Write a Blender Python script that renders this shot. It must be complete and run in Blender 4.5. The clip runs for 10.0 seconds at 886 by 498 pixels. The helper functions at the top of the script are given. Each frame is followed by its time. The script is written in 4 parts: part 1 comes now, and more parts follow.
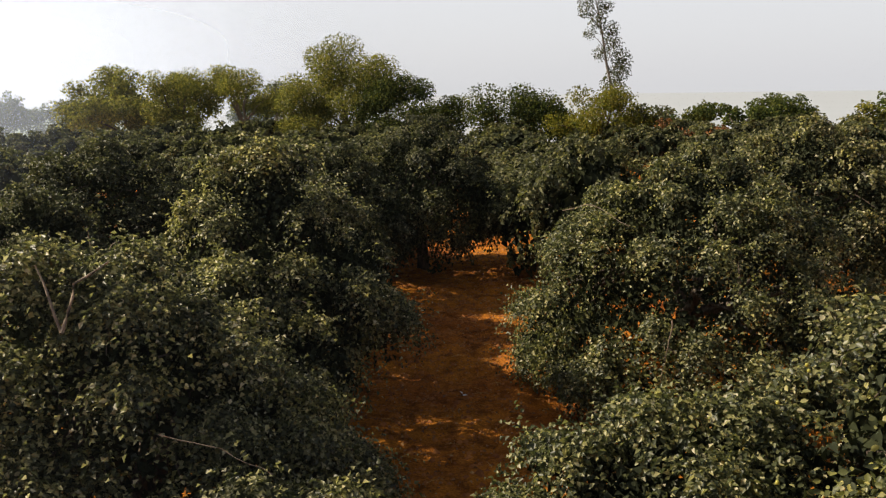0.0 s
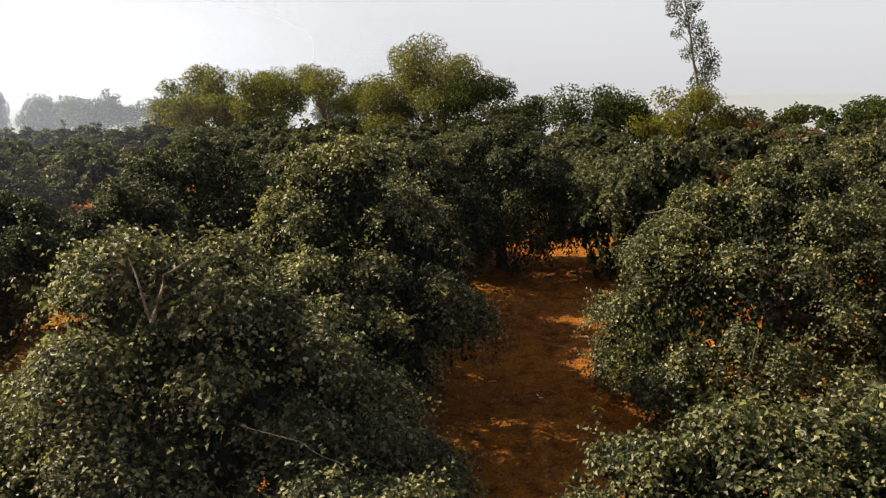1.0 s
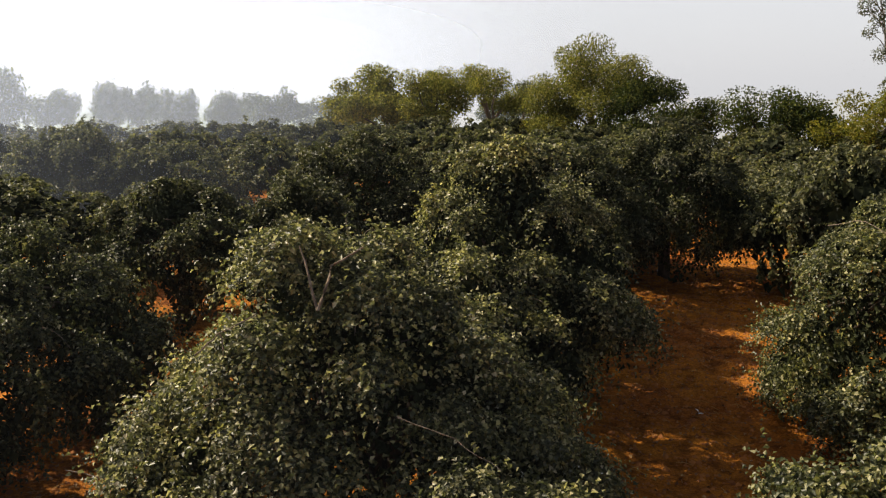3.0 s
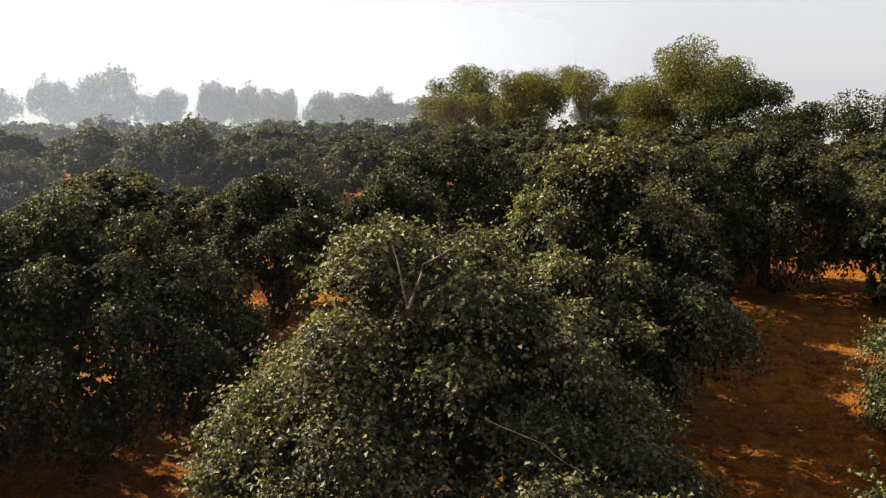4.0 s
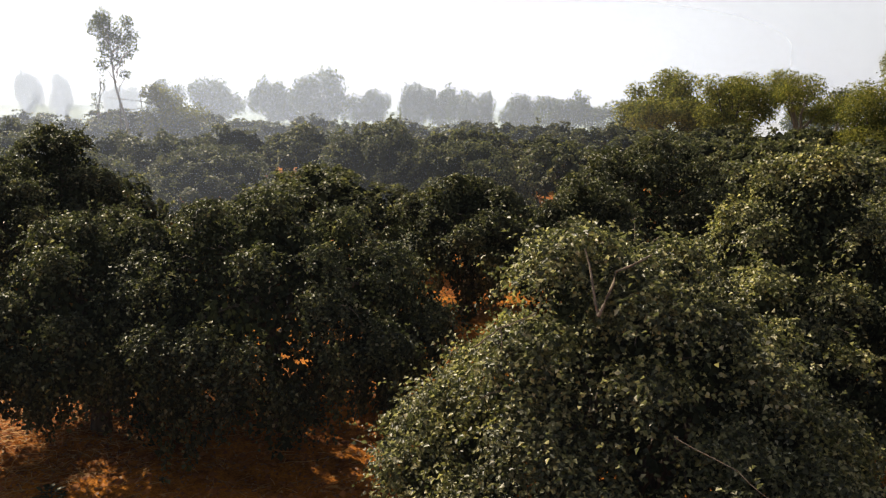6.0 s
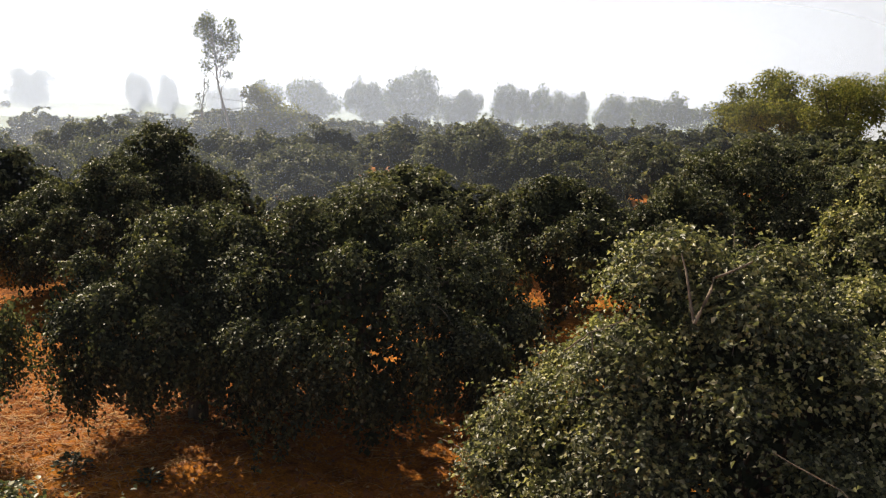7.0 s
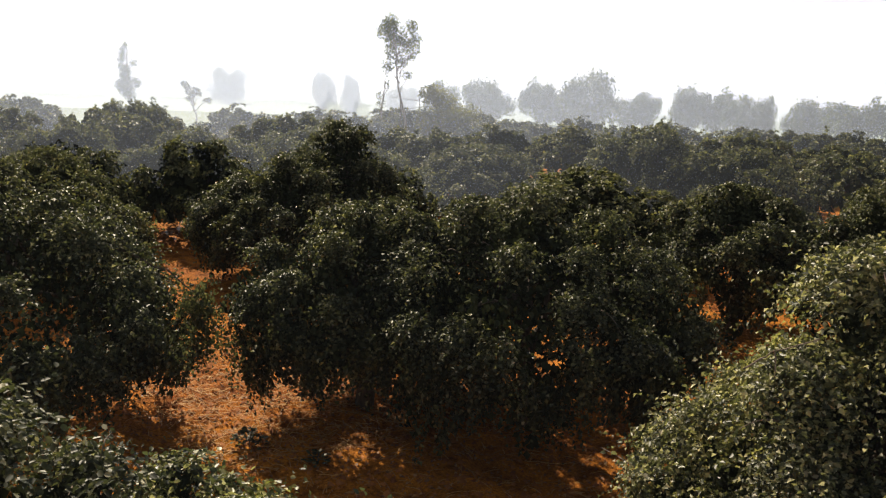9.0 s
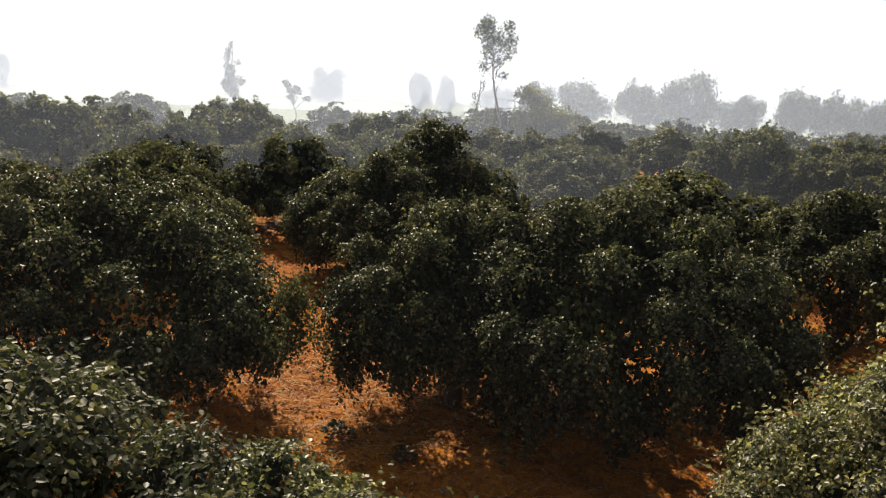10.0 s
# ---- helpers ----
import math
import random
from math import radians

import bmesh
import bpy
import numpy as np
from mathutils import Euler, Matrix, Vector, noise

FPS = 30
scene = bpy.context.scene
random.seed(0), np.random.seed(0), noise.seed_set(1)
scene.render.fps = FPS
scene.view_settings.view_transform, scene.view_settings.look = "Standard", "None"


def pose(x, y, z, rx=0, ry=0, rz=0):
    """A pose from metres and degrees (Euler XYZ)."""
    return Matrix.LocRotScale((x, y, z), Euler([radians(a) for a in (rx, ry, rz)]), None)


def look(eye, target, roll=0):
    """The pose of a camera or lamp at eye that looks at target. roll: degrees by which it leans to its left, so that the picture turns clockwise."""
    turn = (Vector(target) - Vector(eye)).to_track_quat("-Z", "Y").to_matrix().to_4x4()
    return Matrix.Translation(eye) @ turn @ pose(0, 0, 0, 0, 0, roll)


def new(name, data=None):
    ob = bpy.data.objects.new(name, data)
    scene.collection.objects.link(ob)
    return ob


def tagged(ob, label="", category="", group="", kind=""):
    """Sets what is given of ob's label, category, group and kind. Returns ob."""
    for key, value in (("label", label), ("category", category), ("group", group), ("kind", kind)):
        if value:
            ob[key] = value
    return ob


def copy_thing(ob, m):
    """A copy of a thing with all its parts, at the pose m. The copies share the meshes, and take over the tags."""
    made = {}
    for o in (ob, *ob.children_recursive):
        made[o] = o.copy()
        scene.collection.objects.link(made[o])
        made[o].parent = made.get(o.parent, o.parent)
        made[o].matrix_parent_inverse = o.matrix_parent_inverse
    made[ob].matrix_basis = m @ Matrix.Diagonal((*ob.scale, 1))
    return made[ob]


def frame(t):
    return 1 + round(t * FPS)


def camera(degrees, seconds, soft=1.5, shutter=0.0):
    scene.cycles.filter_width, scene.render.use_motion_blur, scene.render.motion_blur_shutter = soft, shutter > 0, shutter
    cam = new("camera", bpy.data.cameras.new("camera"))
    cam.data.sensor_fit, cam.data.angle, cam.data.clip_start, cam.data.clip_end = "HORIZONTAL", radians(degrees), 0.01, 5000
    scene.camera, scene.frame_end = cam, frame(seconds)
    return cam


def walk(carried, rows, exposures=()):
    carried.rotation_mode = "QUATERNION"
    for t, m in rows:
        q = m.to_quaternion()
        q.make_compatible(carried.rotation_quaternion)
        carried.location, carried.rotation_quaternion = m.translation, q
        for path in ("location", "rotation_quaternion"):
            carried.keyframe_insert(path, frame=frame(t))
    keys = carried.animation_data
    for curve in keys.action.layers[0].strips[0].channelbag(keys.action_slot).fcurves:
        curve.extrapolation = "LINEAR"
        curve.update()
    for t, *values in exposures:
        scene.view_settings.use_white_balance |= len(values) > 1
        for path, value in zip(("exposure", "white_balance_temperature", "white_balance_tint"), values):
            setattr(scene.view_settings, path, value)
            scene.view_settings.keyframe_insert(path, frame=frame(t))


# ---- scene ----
cam = camera(56.23, 10.0, soft=1.3)
ROWS = [
    (0.0, 0.000, 0.000, 4.500, 79.44, 0.73, -0.23),
    (0.5, -0.006, 0.009, 4.501, 79.47, 0.57, 2.46),
    (1.0, -0.015, 0.021, 4.500, 79.48, 0.38, 5.31),
    (1.5, -0.025, 0.035, 4.498, 79.49, 0.20, 7.81),
    (2.0, -0.037, 0.049, 4.494, 79.50, -0.02, 10.78),
    (2.5, -0.050, 0.064, 4.490, 79.51, -0.15, 13.56),
    (4.0, -0.090, 0.108, 4.476, 79.53, -0.78, 22.82),
    (4.5, -0.103, 0.121, 4.472, 79.56, -1.06, 26.31),
    (5.0, -0.116, 0.132, 4.467, 79.56, -1.32, 29.80),
    (5.5, -0.129, 0.142, 4.463, 79.53, -1.43, 32.97),
    (7.0, -0.169, 0.165, 4.452, 79.36, -1.62, 42.43),
    (7.5, -0.184, 0.170, 4.448, 79.30, -1.76, 45.40),
    (8.0, -0.199, 0.174, 4.444, 79.23, -1.92, 48.24),
    (8.5, -0.217, 0.178, 4.439, 79.15, -2.08, 50.99),
    (9.0, -0.237, 0.181, 4.433, 79.06, -2.29, 54.25),
    (9.5, -0.260, 0.185, 4.425, 78.94, -2.52, 57.28),
    (10.0, -0.286, 0.190, 4.415, 78.80, -2.75, 60.72),
]
walk(cam, [(t, pose(x, y, z, rx, ry, rz)) for t, x, y, z, rx, ry, rz in ROWS])


def polar(az, d):
    """A place on the ground: degrees to the left of north, metres from the origin."""
    return -d * math.sin(radians(az)), d * math.cos(radians(az))


# ---- light ----
SUN_AZ, SUN_EL = 79.0, 38.0          # degrees to the left of north; height
world = bpy.data.worlds.new("hazy_sky")
scene.world = world
world.use_nodes = True
wt = world.node_tree
wt.nodes.clear()
w_out = wt.nodes.new("ShaderNodeOutputWorld")
w_bg = wt.nodes.new("ShaderNodeBackground")
w_sky = wt.nodes.new("ShaderNodeTexSky")
w_sky.sky_type = "NISHITA"
w_sky.sun_disc = False
w_sky.sun_elevation = radians(SUN_EL)
w_sky.sun_rotation = radians(-SUN_AZ)
w_sky.air_density, w_sky.dust_density, w_sky.ozone_density = 1.0, 4.0, 1.0
w_hsv = wt.nodes.new("ShaderNodeHueSaturation")
w_hsv.inputs["Saturation"].default_value = 0.55
w_hsv.inputs["Value"].default_value = 0.85
wt.links.new(w_sky.outputs[0], w_hsv.inputs["Color"])
w_haze = wt.nodes.new("ShaderNodeMix")          # a dusty white sky: even haze over the sky's own gradient
w_haze.data_type, w_haze.blend_type = "RGBA", "ADD"
w_haze.inputs[0].default_value = 1.0
wt.links.new(w_hsv.outputs[0], w_haze.inputs[6])
w_dir = wt.nodes.new("ShaderNodeTexCoord")
w_sep = wt.nodes.new("ShaderNodeSeparateXYZ")
wt.links.new(w_dir.outputs["Generated"], w_sep.inputs[0])
w_low = wt.nodes.new("ShaderNodeValToRGB")        # the dust lies thick over the horizon and thins towards the zenith
w_low.color_ramp.interpolation = "EASE"
w_low.color_ramp.elements[0].position, w_low.color_ramp.elements[0].color = 0.12, (13.2, 13.2, 13.6, 1)
w_low.color_ramp.elements[1].position, w_low.color_ramp.elements[1].color = 0.36, (2.4, 2.4, 2.6, 1)
wt.links.new(w_sep.outputs["Z"], w_low.inputs[0])
wt.links.new(w_low.outputs[0], w_haze.inputs[7])
wt.links.new(w_haze.outputs[2], w_bg.inputs["Color"])
w_bg.inputs["Strength"].default_value = 0.05
wt.links.new(w_bg.outputs[0], w_out.inputs["Surface"])

sun = new("sun", bpy.data.lights.new("sun", "SUN"))
sun.data.energy, sun.data.angle, sun.data.color = 7.0, radians(0.8), (1.0, 0.86, 0.645)
sx, sy = polar(SUN_AZ, 60)
sun.matrix_world = look((sx, sy, 60 * math.tan(radians(SUN_EL))), (0, 0, 0))
scene.view_settings.exposure = 0.0


# ---- materials ----
def material(name):
    m = bpy.data.materials.new(name)
    m.use_nodes = True
    nt = m.node_tree
    return m, nt, nt.nodes["Principled BSDF"], nt.nodes["Material Output"]


def ramp(nt, source, stops):
    r = nt.nodes.new("ShaderNodeValToRGB")
    el = r.color_ramp.elements
    while len(el) < len(stops):
        el.new(0.5)
    for e, (p, c) in zip(el, stops):
        e.position, e.color = p, (*c, 1)
    nt.links.new(source, r.inputs[0])
    return r.outputs[0]


def noise_tex(nt, scale, detail=4.0, rough=0.6, coords="Object"):
    tc = nt.nodes.new("ShaderNodeTexCoord")
    n = nt.nodes.new("ShaderNodeTexNoise")
    n.inputs["Scale"].default_value, n.inputs["Detail"].default_value, n.inputs["Roughness"].default_value = scale, detail, rough
    nt.links.new(tc.outputs[coords], n.inputs["Vector"])
    return n.outputs["Fac"]


def mixed(nt, kind, fac, a, b):
    m = nt.nodes.new("ShaderNodeMix")
    m.data_type, m.blend_type = "RGBA", kind
    for socket, v in ((m.inputs[0], fac), (m.inputs[6], a), (m.inputs[7], b)):
        if hasattr(v, "is_output"):
            nt.links.new(v, socket)
        else:
            socket.default_value = v
    return m.outputs[2]


def leaf_material(name, stops, roughness=0.36, glow=0.30, gloss=0.42, patch=0.5):
    """Leaves: colour by leaf, slow patches over the crown, a waxy gloss and light that passes through."""
    m, nt, b, out = material(name)
    g = nt.nodes.new("ShaderNodeNewGeometry")
    col = ramp(nt, g.outputs["Random Per Island"], stops)
    tone = ramp(nt, noise_tex(nt, 1.3, 3.0), [(0.3, (1.0 - patch * 0.75, 1.0 - patch * 0.7, 1.0 - patch * 0.6)), (0.5, (0.95, 0.95, 0.92)), (0.7, (1.0 + 0.6 * patch, 1.0 + 0.5 * patch, 0.85))])
    col = mixed(nt, "MULTIPLY", 1.0, col, tone)
    nt.links.new(col, b.inputs["Base Color"])
    b.inputs["Roughness"].default_value = roughness
    b.inputs["Specular IOR Level"].default_value = gloss
    tr = nt.nodes.new("ShaderNodeBsdfTranslucent")
    tcol = mixed(nt, "MULTIPLY", 1.0, col, (1.15, 1.25, 0.88, 1))
    nt.links.new(tcol, tr.inputs["Color"])
    mx = nt.nodes.new("ShaderNodeMixShader")
    mx.inputs[0].default_value = glow
    nt.links.new(b.outputs[0], mx.inputs[1])
    nt.links.new(tr.outputs[0], mx.inputs[2])
    nt.links.new(mx.outputs[0], out.inputs["Surface"])
    return m


def bark_material(name, dark, light):
    m, nt, b, out = material(name)
    tc = nt.nodes.new("ShaderNodeTexCoord")
    mp = nt.nodes.new("ShaderNodeMapping")
    mp.inputs["Scale"].default_value = (14, 14, 3)
    n = nt.nodes.new("ShaderNodeTexNoise")
    n.inputs["Scale"].default_value, n.inputs["Detail"].default_value = 1.5, 6
    nt.links.new(tc.outputs["Object"], mp.inputs[0])
    nt.links.new(mp.outputs[0], n.inputs["Vector"])
    nt.links.new(ramp(nt, n.outputs["Fac"], [(0.35, dark), (0.65, light)]), b.inputs["Base Color"])
    b.inputs["Roughness"].default_value = 0.9
    bp = nt.nodes.new("ShaderNodeBump")
    bp.inputs["Strength"].default_value, bp.inputs["Distance"].default_value = 0.7, 0.02
    nt.links.new(n.outputs["Fac"], bp.inputs["Height"])
    nt.links.new(bp.outputs[0], b.inputs["Normal"])
    return m


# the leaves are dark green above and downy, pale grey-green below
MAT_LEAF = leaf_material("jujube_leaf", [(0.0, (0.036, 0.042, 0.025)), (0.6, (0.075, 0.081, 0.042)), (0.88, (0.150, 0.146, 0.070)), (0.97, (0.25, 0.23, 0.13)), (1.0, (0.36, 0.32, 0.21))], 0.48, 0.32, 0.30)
# rougher leaf for larger sprays, its colour lightened for lit, hazy crowns
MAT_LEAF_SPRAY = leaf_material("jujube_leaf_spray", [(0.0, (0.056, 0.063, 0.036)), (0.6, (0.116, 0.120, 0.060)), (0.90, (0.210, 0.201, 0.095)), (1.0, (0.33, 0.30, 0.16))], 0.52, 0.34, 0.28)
# fresh green of the fruiting tree, also lightened to pass for sunlit leaves
MAT_LEAF_BRIGHT = leaf_material("bright_jujube_leaf", [(0.0, (0.037, 0.046, 0.024)), (0.46, (0.092, 0.102, 0.046)), (0.74, (0.210, 0.208, 0.086)), (0.93, (0.39, 0.36, 0.165)), (1.0, (0.56, 0.50, 0.35))], 0.42, 0.36, 0.42)
# lit copy of the leaf: sunlight is put into its colour
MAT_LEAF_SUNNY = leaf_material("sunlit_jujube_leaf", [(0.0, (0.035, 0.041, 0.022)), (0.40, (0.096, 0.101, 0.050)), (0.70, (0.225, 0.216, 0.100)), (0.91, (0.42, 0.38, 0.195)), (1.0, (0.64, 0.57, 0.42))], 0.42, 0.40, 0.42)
# darker, duller leaf copy that paints in the shade inside the crowns
MAT_SHADE_LEAF = leaf_material("inner_shade_leaf", [(0.0, (0.022, 0.027, 0.017)), (1.0, (0.046, 0.052, 0.030))], 0.9, 0.08, 0.05)
MAT_FIELD_TREE = leaf_material("acacia_leaf", [(0.0, (0.080, 0.090, 0.030)), (0.5, (0.185, 0.182, 0.048)), (1.0, (0.33, 0.295, 0.070))], 0.65, 0.42, 0.14, 0.4)
MAT_DARK_TREE = leaf_material("dark_tree_leaf", [(0.0, (0.036, 0.054, 0.016)), (0.6, (0.075, 0.092, 0.024)), (1.0, (0.155, 0.160, 0.034))], 0.6, 0.34, 0.14, 0.4)
MAT_YELLOW_BUSH = leaf_material("yellow_bush_leaf", [(0.0, (0.10, 0.12, 0.02)), (1.0, (0.26, 0.22, 0.03))], 0.6, 0.4, 0.3, 0.3)
MAT_GUM = leaf_material("gum_leaf", [(0.0, (0.06, 0.075, 0.04)), (0.6, (0.11, 0.12, 0.06)), (1.0, (0.20, 0.17, 0.10))], 0.5, 0.35, 0.4, 0.3)
MAT_RUST = leaf_material("dry_shrub_leaf", [(0.0, (0.16, 0.07, 0.03)), (1.0, (0.34, 0.16, 0.07))], 0.7, 0.2, 0.2, 0.3)
MAT_BARK = bark_material("jujube_bark", (0.035, 0.026, 0.020), (0.12, 0.09, 0.065))
MAT_TWIG = bark_material("weathered_twig", (0.10, 0.075, 0.055), (0.26, 0.20, 0.15))
MAT_PALE_BARK = bark_material("pale_bark", (0.16, 0.13, 0.10), (0.38, 0.33, 0.27))


def soil_material():
    m, nt, b, out = material("red_soil")
    big = noise_tex(nt, 0.35, 4.0)
    mid = noise_tex(nt, 3.0, 5.0)
    fine = noise_tex(nt, 28.0, 5.0, 0.7)
    c1 = ramp(nt, big, [(0.3, (0.33, 0.094, 0.018)), (0.7, (0.60, 0.232, 0.018))])
    c2 = ramp(nt, mid, [(0.34, (0.42, 0.37, 0.34)), (0.5, (0.92, 0.92, 0.92)), (0.68, (1.28, 1.30, 1.25))])
    c3 = ramp(nt, fine, [(0.34, (0.45, 0.42, 0.40)), (0.66, (1.3, 1.32, 1.3))])
    col = mixed(nt, "MULTIPLY", 1.0, mixed(nt, "MULTIPLY", 1.0, c1, c2), c3)
    nt.links.new(col, b.inputs["Base Color"])
    b.inputs["Roughness"].default_value = 0.95
    b.inputs["Specular IOR Level"].default_value = 0.15
    bp = nt.nodes.new("ShaderNodeBump")
    bp.inputs["Strength"].default_value, bp.inputs["Distance"].default_value = 1.0, 0.06
    rough = nt.nodes.new("ShaderNodeMath")
    rough.operation = "MULTIPLY_ADD"
    rough.inputs[1].default_value = 0.45
    nt.links.new(fine, rough.inputs[0])
    nt.links.new(noise_tex(nt, 9.0, 6.0, 0.75), rough.inputs[2])
    nt.links.new(rough.outputs[0], bp.inputs["Height"])
    nt.links.new(bp.outputs[0], b.inputs["Normal"])
    return m


def plain(name, stops, roughness=0.8, scale=6.0, island=False):
    m, nt, b, out = material(name)
    if island:
        src = nt.nodes.new("ShaderNodeNewGeometry").outputs["Random Per Island"]
    else:
        src = noise_tex(nt, scale, 4.0)
    nt.links.new(ramp(nt, src, stops), b.inputs["Base Color"])
    b.inputs["Roughness"].default_value = roughness
    return m


MAT_SOIL = soil_material()
MAT_CLOD = plain("soil_clod", [(0.0, (0.22, 0.072, 0.018)), (1.0, (0.44, 0.165, 0.038))], 0.95, island=True)
MAT_STRAW = plain("dry_straw", [(0.0, (0.30, 0.14, 0.035)), (1.0, (0.60, 0.33, 0.08))], 0.7, island=True)
MAT_LITTER = plain("fallen_leaf", [(0.0, (0.16, 0.07, 0.03)), (0.7, (0.34, 0.16, 0.05)), (1.0, (0.46, 0.27, 0.10))], 0.7, island=True)
MAT_FIELD = plain("green_field", [(0.3, (0.11, 0.16, 0.07)), (0.7, (0.17, 0.22, 0.09))], 0.9, 0.05)
# haze put into the base colour, so the field meets the sky
MAT_HAZED_FIELD = plain("hazed_field", [(0.3, (0.35, 0.385, 0.44)), (0.7, (0.37, 0.405, 0.46))], 0.95, 0.02)
MAT_FRUIT = plain("jujube_fruit", [(0.3, (0.55, 0.30, 0.03)), (0.7, (0.62, 0.46, 0.06))], 0.3, 9.0)
MAT_GREEN_FRUIT = plain("green_fruit", [(0.3, (0.26, 0.26, 0.05)), (0.7, (0.42, 0.36, 0.06))], 0.3, 9.0)


# tints of the haze sheets, set to meet the sky's tone
HAZE_TINT_EAST, HAZE_TINT_WEST = (0.38, 0.43, 0.56), (0.39, 0.455, 0.61)


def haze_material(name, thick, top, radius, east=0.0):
    """Haze put on a thin standing sheet: lets most light through, scatters the rest; thins out with height."""
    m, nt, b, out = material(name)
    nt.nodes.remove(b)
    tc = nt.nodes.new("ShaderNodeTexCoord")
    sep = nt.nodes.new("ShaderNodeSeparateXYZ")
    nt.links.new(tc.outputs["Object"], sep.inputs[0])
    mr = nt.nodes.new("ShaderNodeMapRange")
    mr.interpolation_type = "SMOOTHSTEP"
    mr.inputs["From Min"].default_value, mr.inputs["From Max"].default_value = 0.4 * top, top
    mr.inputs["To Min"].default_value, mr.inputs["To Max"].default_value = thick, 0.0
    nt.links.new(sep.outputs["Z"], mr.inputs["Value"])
    west = nt.nodes.new("ShaderNodeMapRange")          # the sheet is made denser on the sun's side, clearer away from it
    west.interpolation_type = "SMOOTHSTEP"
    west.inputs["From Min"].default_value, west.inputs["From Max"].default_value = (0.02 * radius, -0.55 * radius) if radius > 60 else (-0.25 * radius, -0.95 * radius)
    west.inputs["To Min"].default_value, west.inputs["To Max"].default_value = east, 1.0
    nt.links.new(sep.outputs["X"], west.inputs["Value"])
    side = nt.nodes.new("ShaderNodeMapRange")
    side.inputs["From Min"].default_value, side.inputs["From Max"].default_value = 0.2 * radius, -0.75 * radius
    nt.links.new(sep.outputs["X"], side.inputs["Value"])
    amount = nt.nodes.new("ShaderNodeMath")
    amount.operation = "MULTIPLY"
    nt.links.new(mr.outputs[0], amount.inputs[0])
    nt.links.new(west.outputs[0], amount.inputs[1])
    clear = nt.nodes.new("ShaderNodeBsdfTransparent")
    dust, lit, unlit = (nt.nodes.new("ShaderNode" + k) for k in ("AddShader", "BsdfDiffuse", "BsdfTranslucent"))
    for bsdf, way in ((lit, 1.0), (unlit, -1.0)):        # fixed normals let the sheet take light from every side alike
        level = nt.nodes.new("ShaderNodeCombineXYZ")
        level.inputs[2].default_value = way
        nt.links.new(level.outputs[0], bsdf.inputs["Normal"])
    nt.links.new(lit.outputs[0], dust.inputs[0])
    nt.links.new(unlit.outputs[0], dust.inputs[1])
    tint = nt.nodes.new("ShaderNodeMix")                 # and its haze colour is made brighter towards the sun's side
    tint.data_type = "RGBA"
    tint.inputs[6].default_value, tint.inputs[7].default_value = (*HAZE_TINT_EAST, 1), (*HAZE_TINT_WEST, 1)
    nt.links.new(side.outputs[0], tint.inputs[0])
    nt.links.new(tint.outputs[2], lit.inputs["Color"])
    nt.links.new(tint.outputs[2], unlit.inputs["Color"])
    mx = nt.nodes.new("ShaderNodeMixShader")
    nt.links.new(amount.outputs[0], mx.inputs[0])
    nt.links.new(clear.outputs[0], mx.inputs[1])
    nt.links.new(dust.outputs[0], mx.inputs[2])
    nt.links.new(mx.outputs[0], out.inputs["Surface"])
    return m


# ---- mesh helpers ----
def mesh_from(name, verts, faces, mat, smooth=False):
    """A mesh from arrays: verts n x 3; faces k x 3 or k x 4."""
    verts, faces = np.asarray(verts, np.float32), np.asarray(faces, np.int32)
    me = bpy.data.meshes.new(name)
    k = faces.shape[1]
    me.vertices.add(len(verts))
    me.vertices.foreach_set("co", verts.ravel())
    me.loops.add(faces.size)
    me.loops.foreach_set("vertex_index", faces.ravel())
    me.polygons.add(len(faces))
    me.polygons.foreach_set("loop_start", np.arange(0, faces.size, k, dtype=np.int32))
    me.update(calc_edges=True)
    me.materials.append(mat)
    if smooth:
        me.polygons.foreach_set("use_smooth", np.ones(len(faces), bool))
    return me


def part(name, me, parent, label="", kind=""):
    ob = new(name, me)
    ob.parent = parent
    return tagged(ob, label, kind=kind)


def unit(v):
    return v / np.maximum(np.linalg.norm(v, axis=-1, keepdims=True), 1e-9)


def value_noise(x, y, seed):
    """Smooth lattice noise in -1..1."""
    xi, yi = np.floor(x).astype(np.int64), np.floor(y).astype(np.int64)
    fx, fy = x - xi, y - yi
    fx, fy = fx * fx * (3 - 2 * fx), fy * fy * (3 - 2 * fy)

    def h(a, b):
        n = (a * 374761393 + b * 668265263 + seed * 974634777) & 0x7FFFFFFF
        n = ((n ^ (n >> 13)) * 1274126177) & 0x7FFFFFFF
        return ((n ^ (n >> 16)) & 0xFFFF) / 32767.5 - 1
    return (h(xi, yi) * (1 - fx) + h(xi + 1, yi) * fx) * (1 - fy) + (h(xi, yi + 1) * (1 - fx) + h(xi + 1, yi + 1) * fx) * fy


# a pointed oval leaf folded along its midrib: across, along, up
LEAF = np.array([(0, 0, 0), (0.26, 0.22, 0.05), (0.30, 0.62, 0.06), (0, 1.0, -0.10), (-0.30, 0.62, 0.06), (-0.26, 0.22, 0.05)])
LEAF_FACES = np.array([(0, 1, 2, 3), (0, 3, 4, 5)])
SPRIG = np.array([(0, 0, 0), (0.36, 0.46, 0.24), (0, 1.0, -0.2), (-0.36, 0.46, 0.24)])
SPRIG_FACES = np.array([(0, 1, 2), (0, 2, 3)])


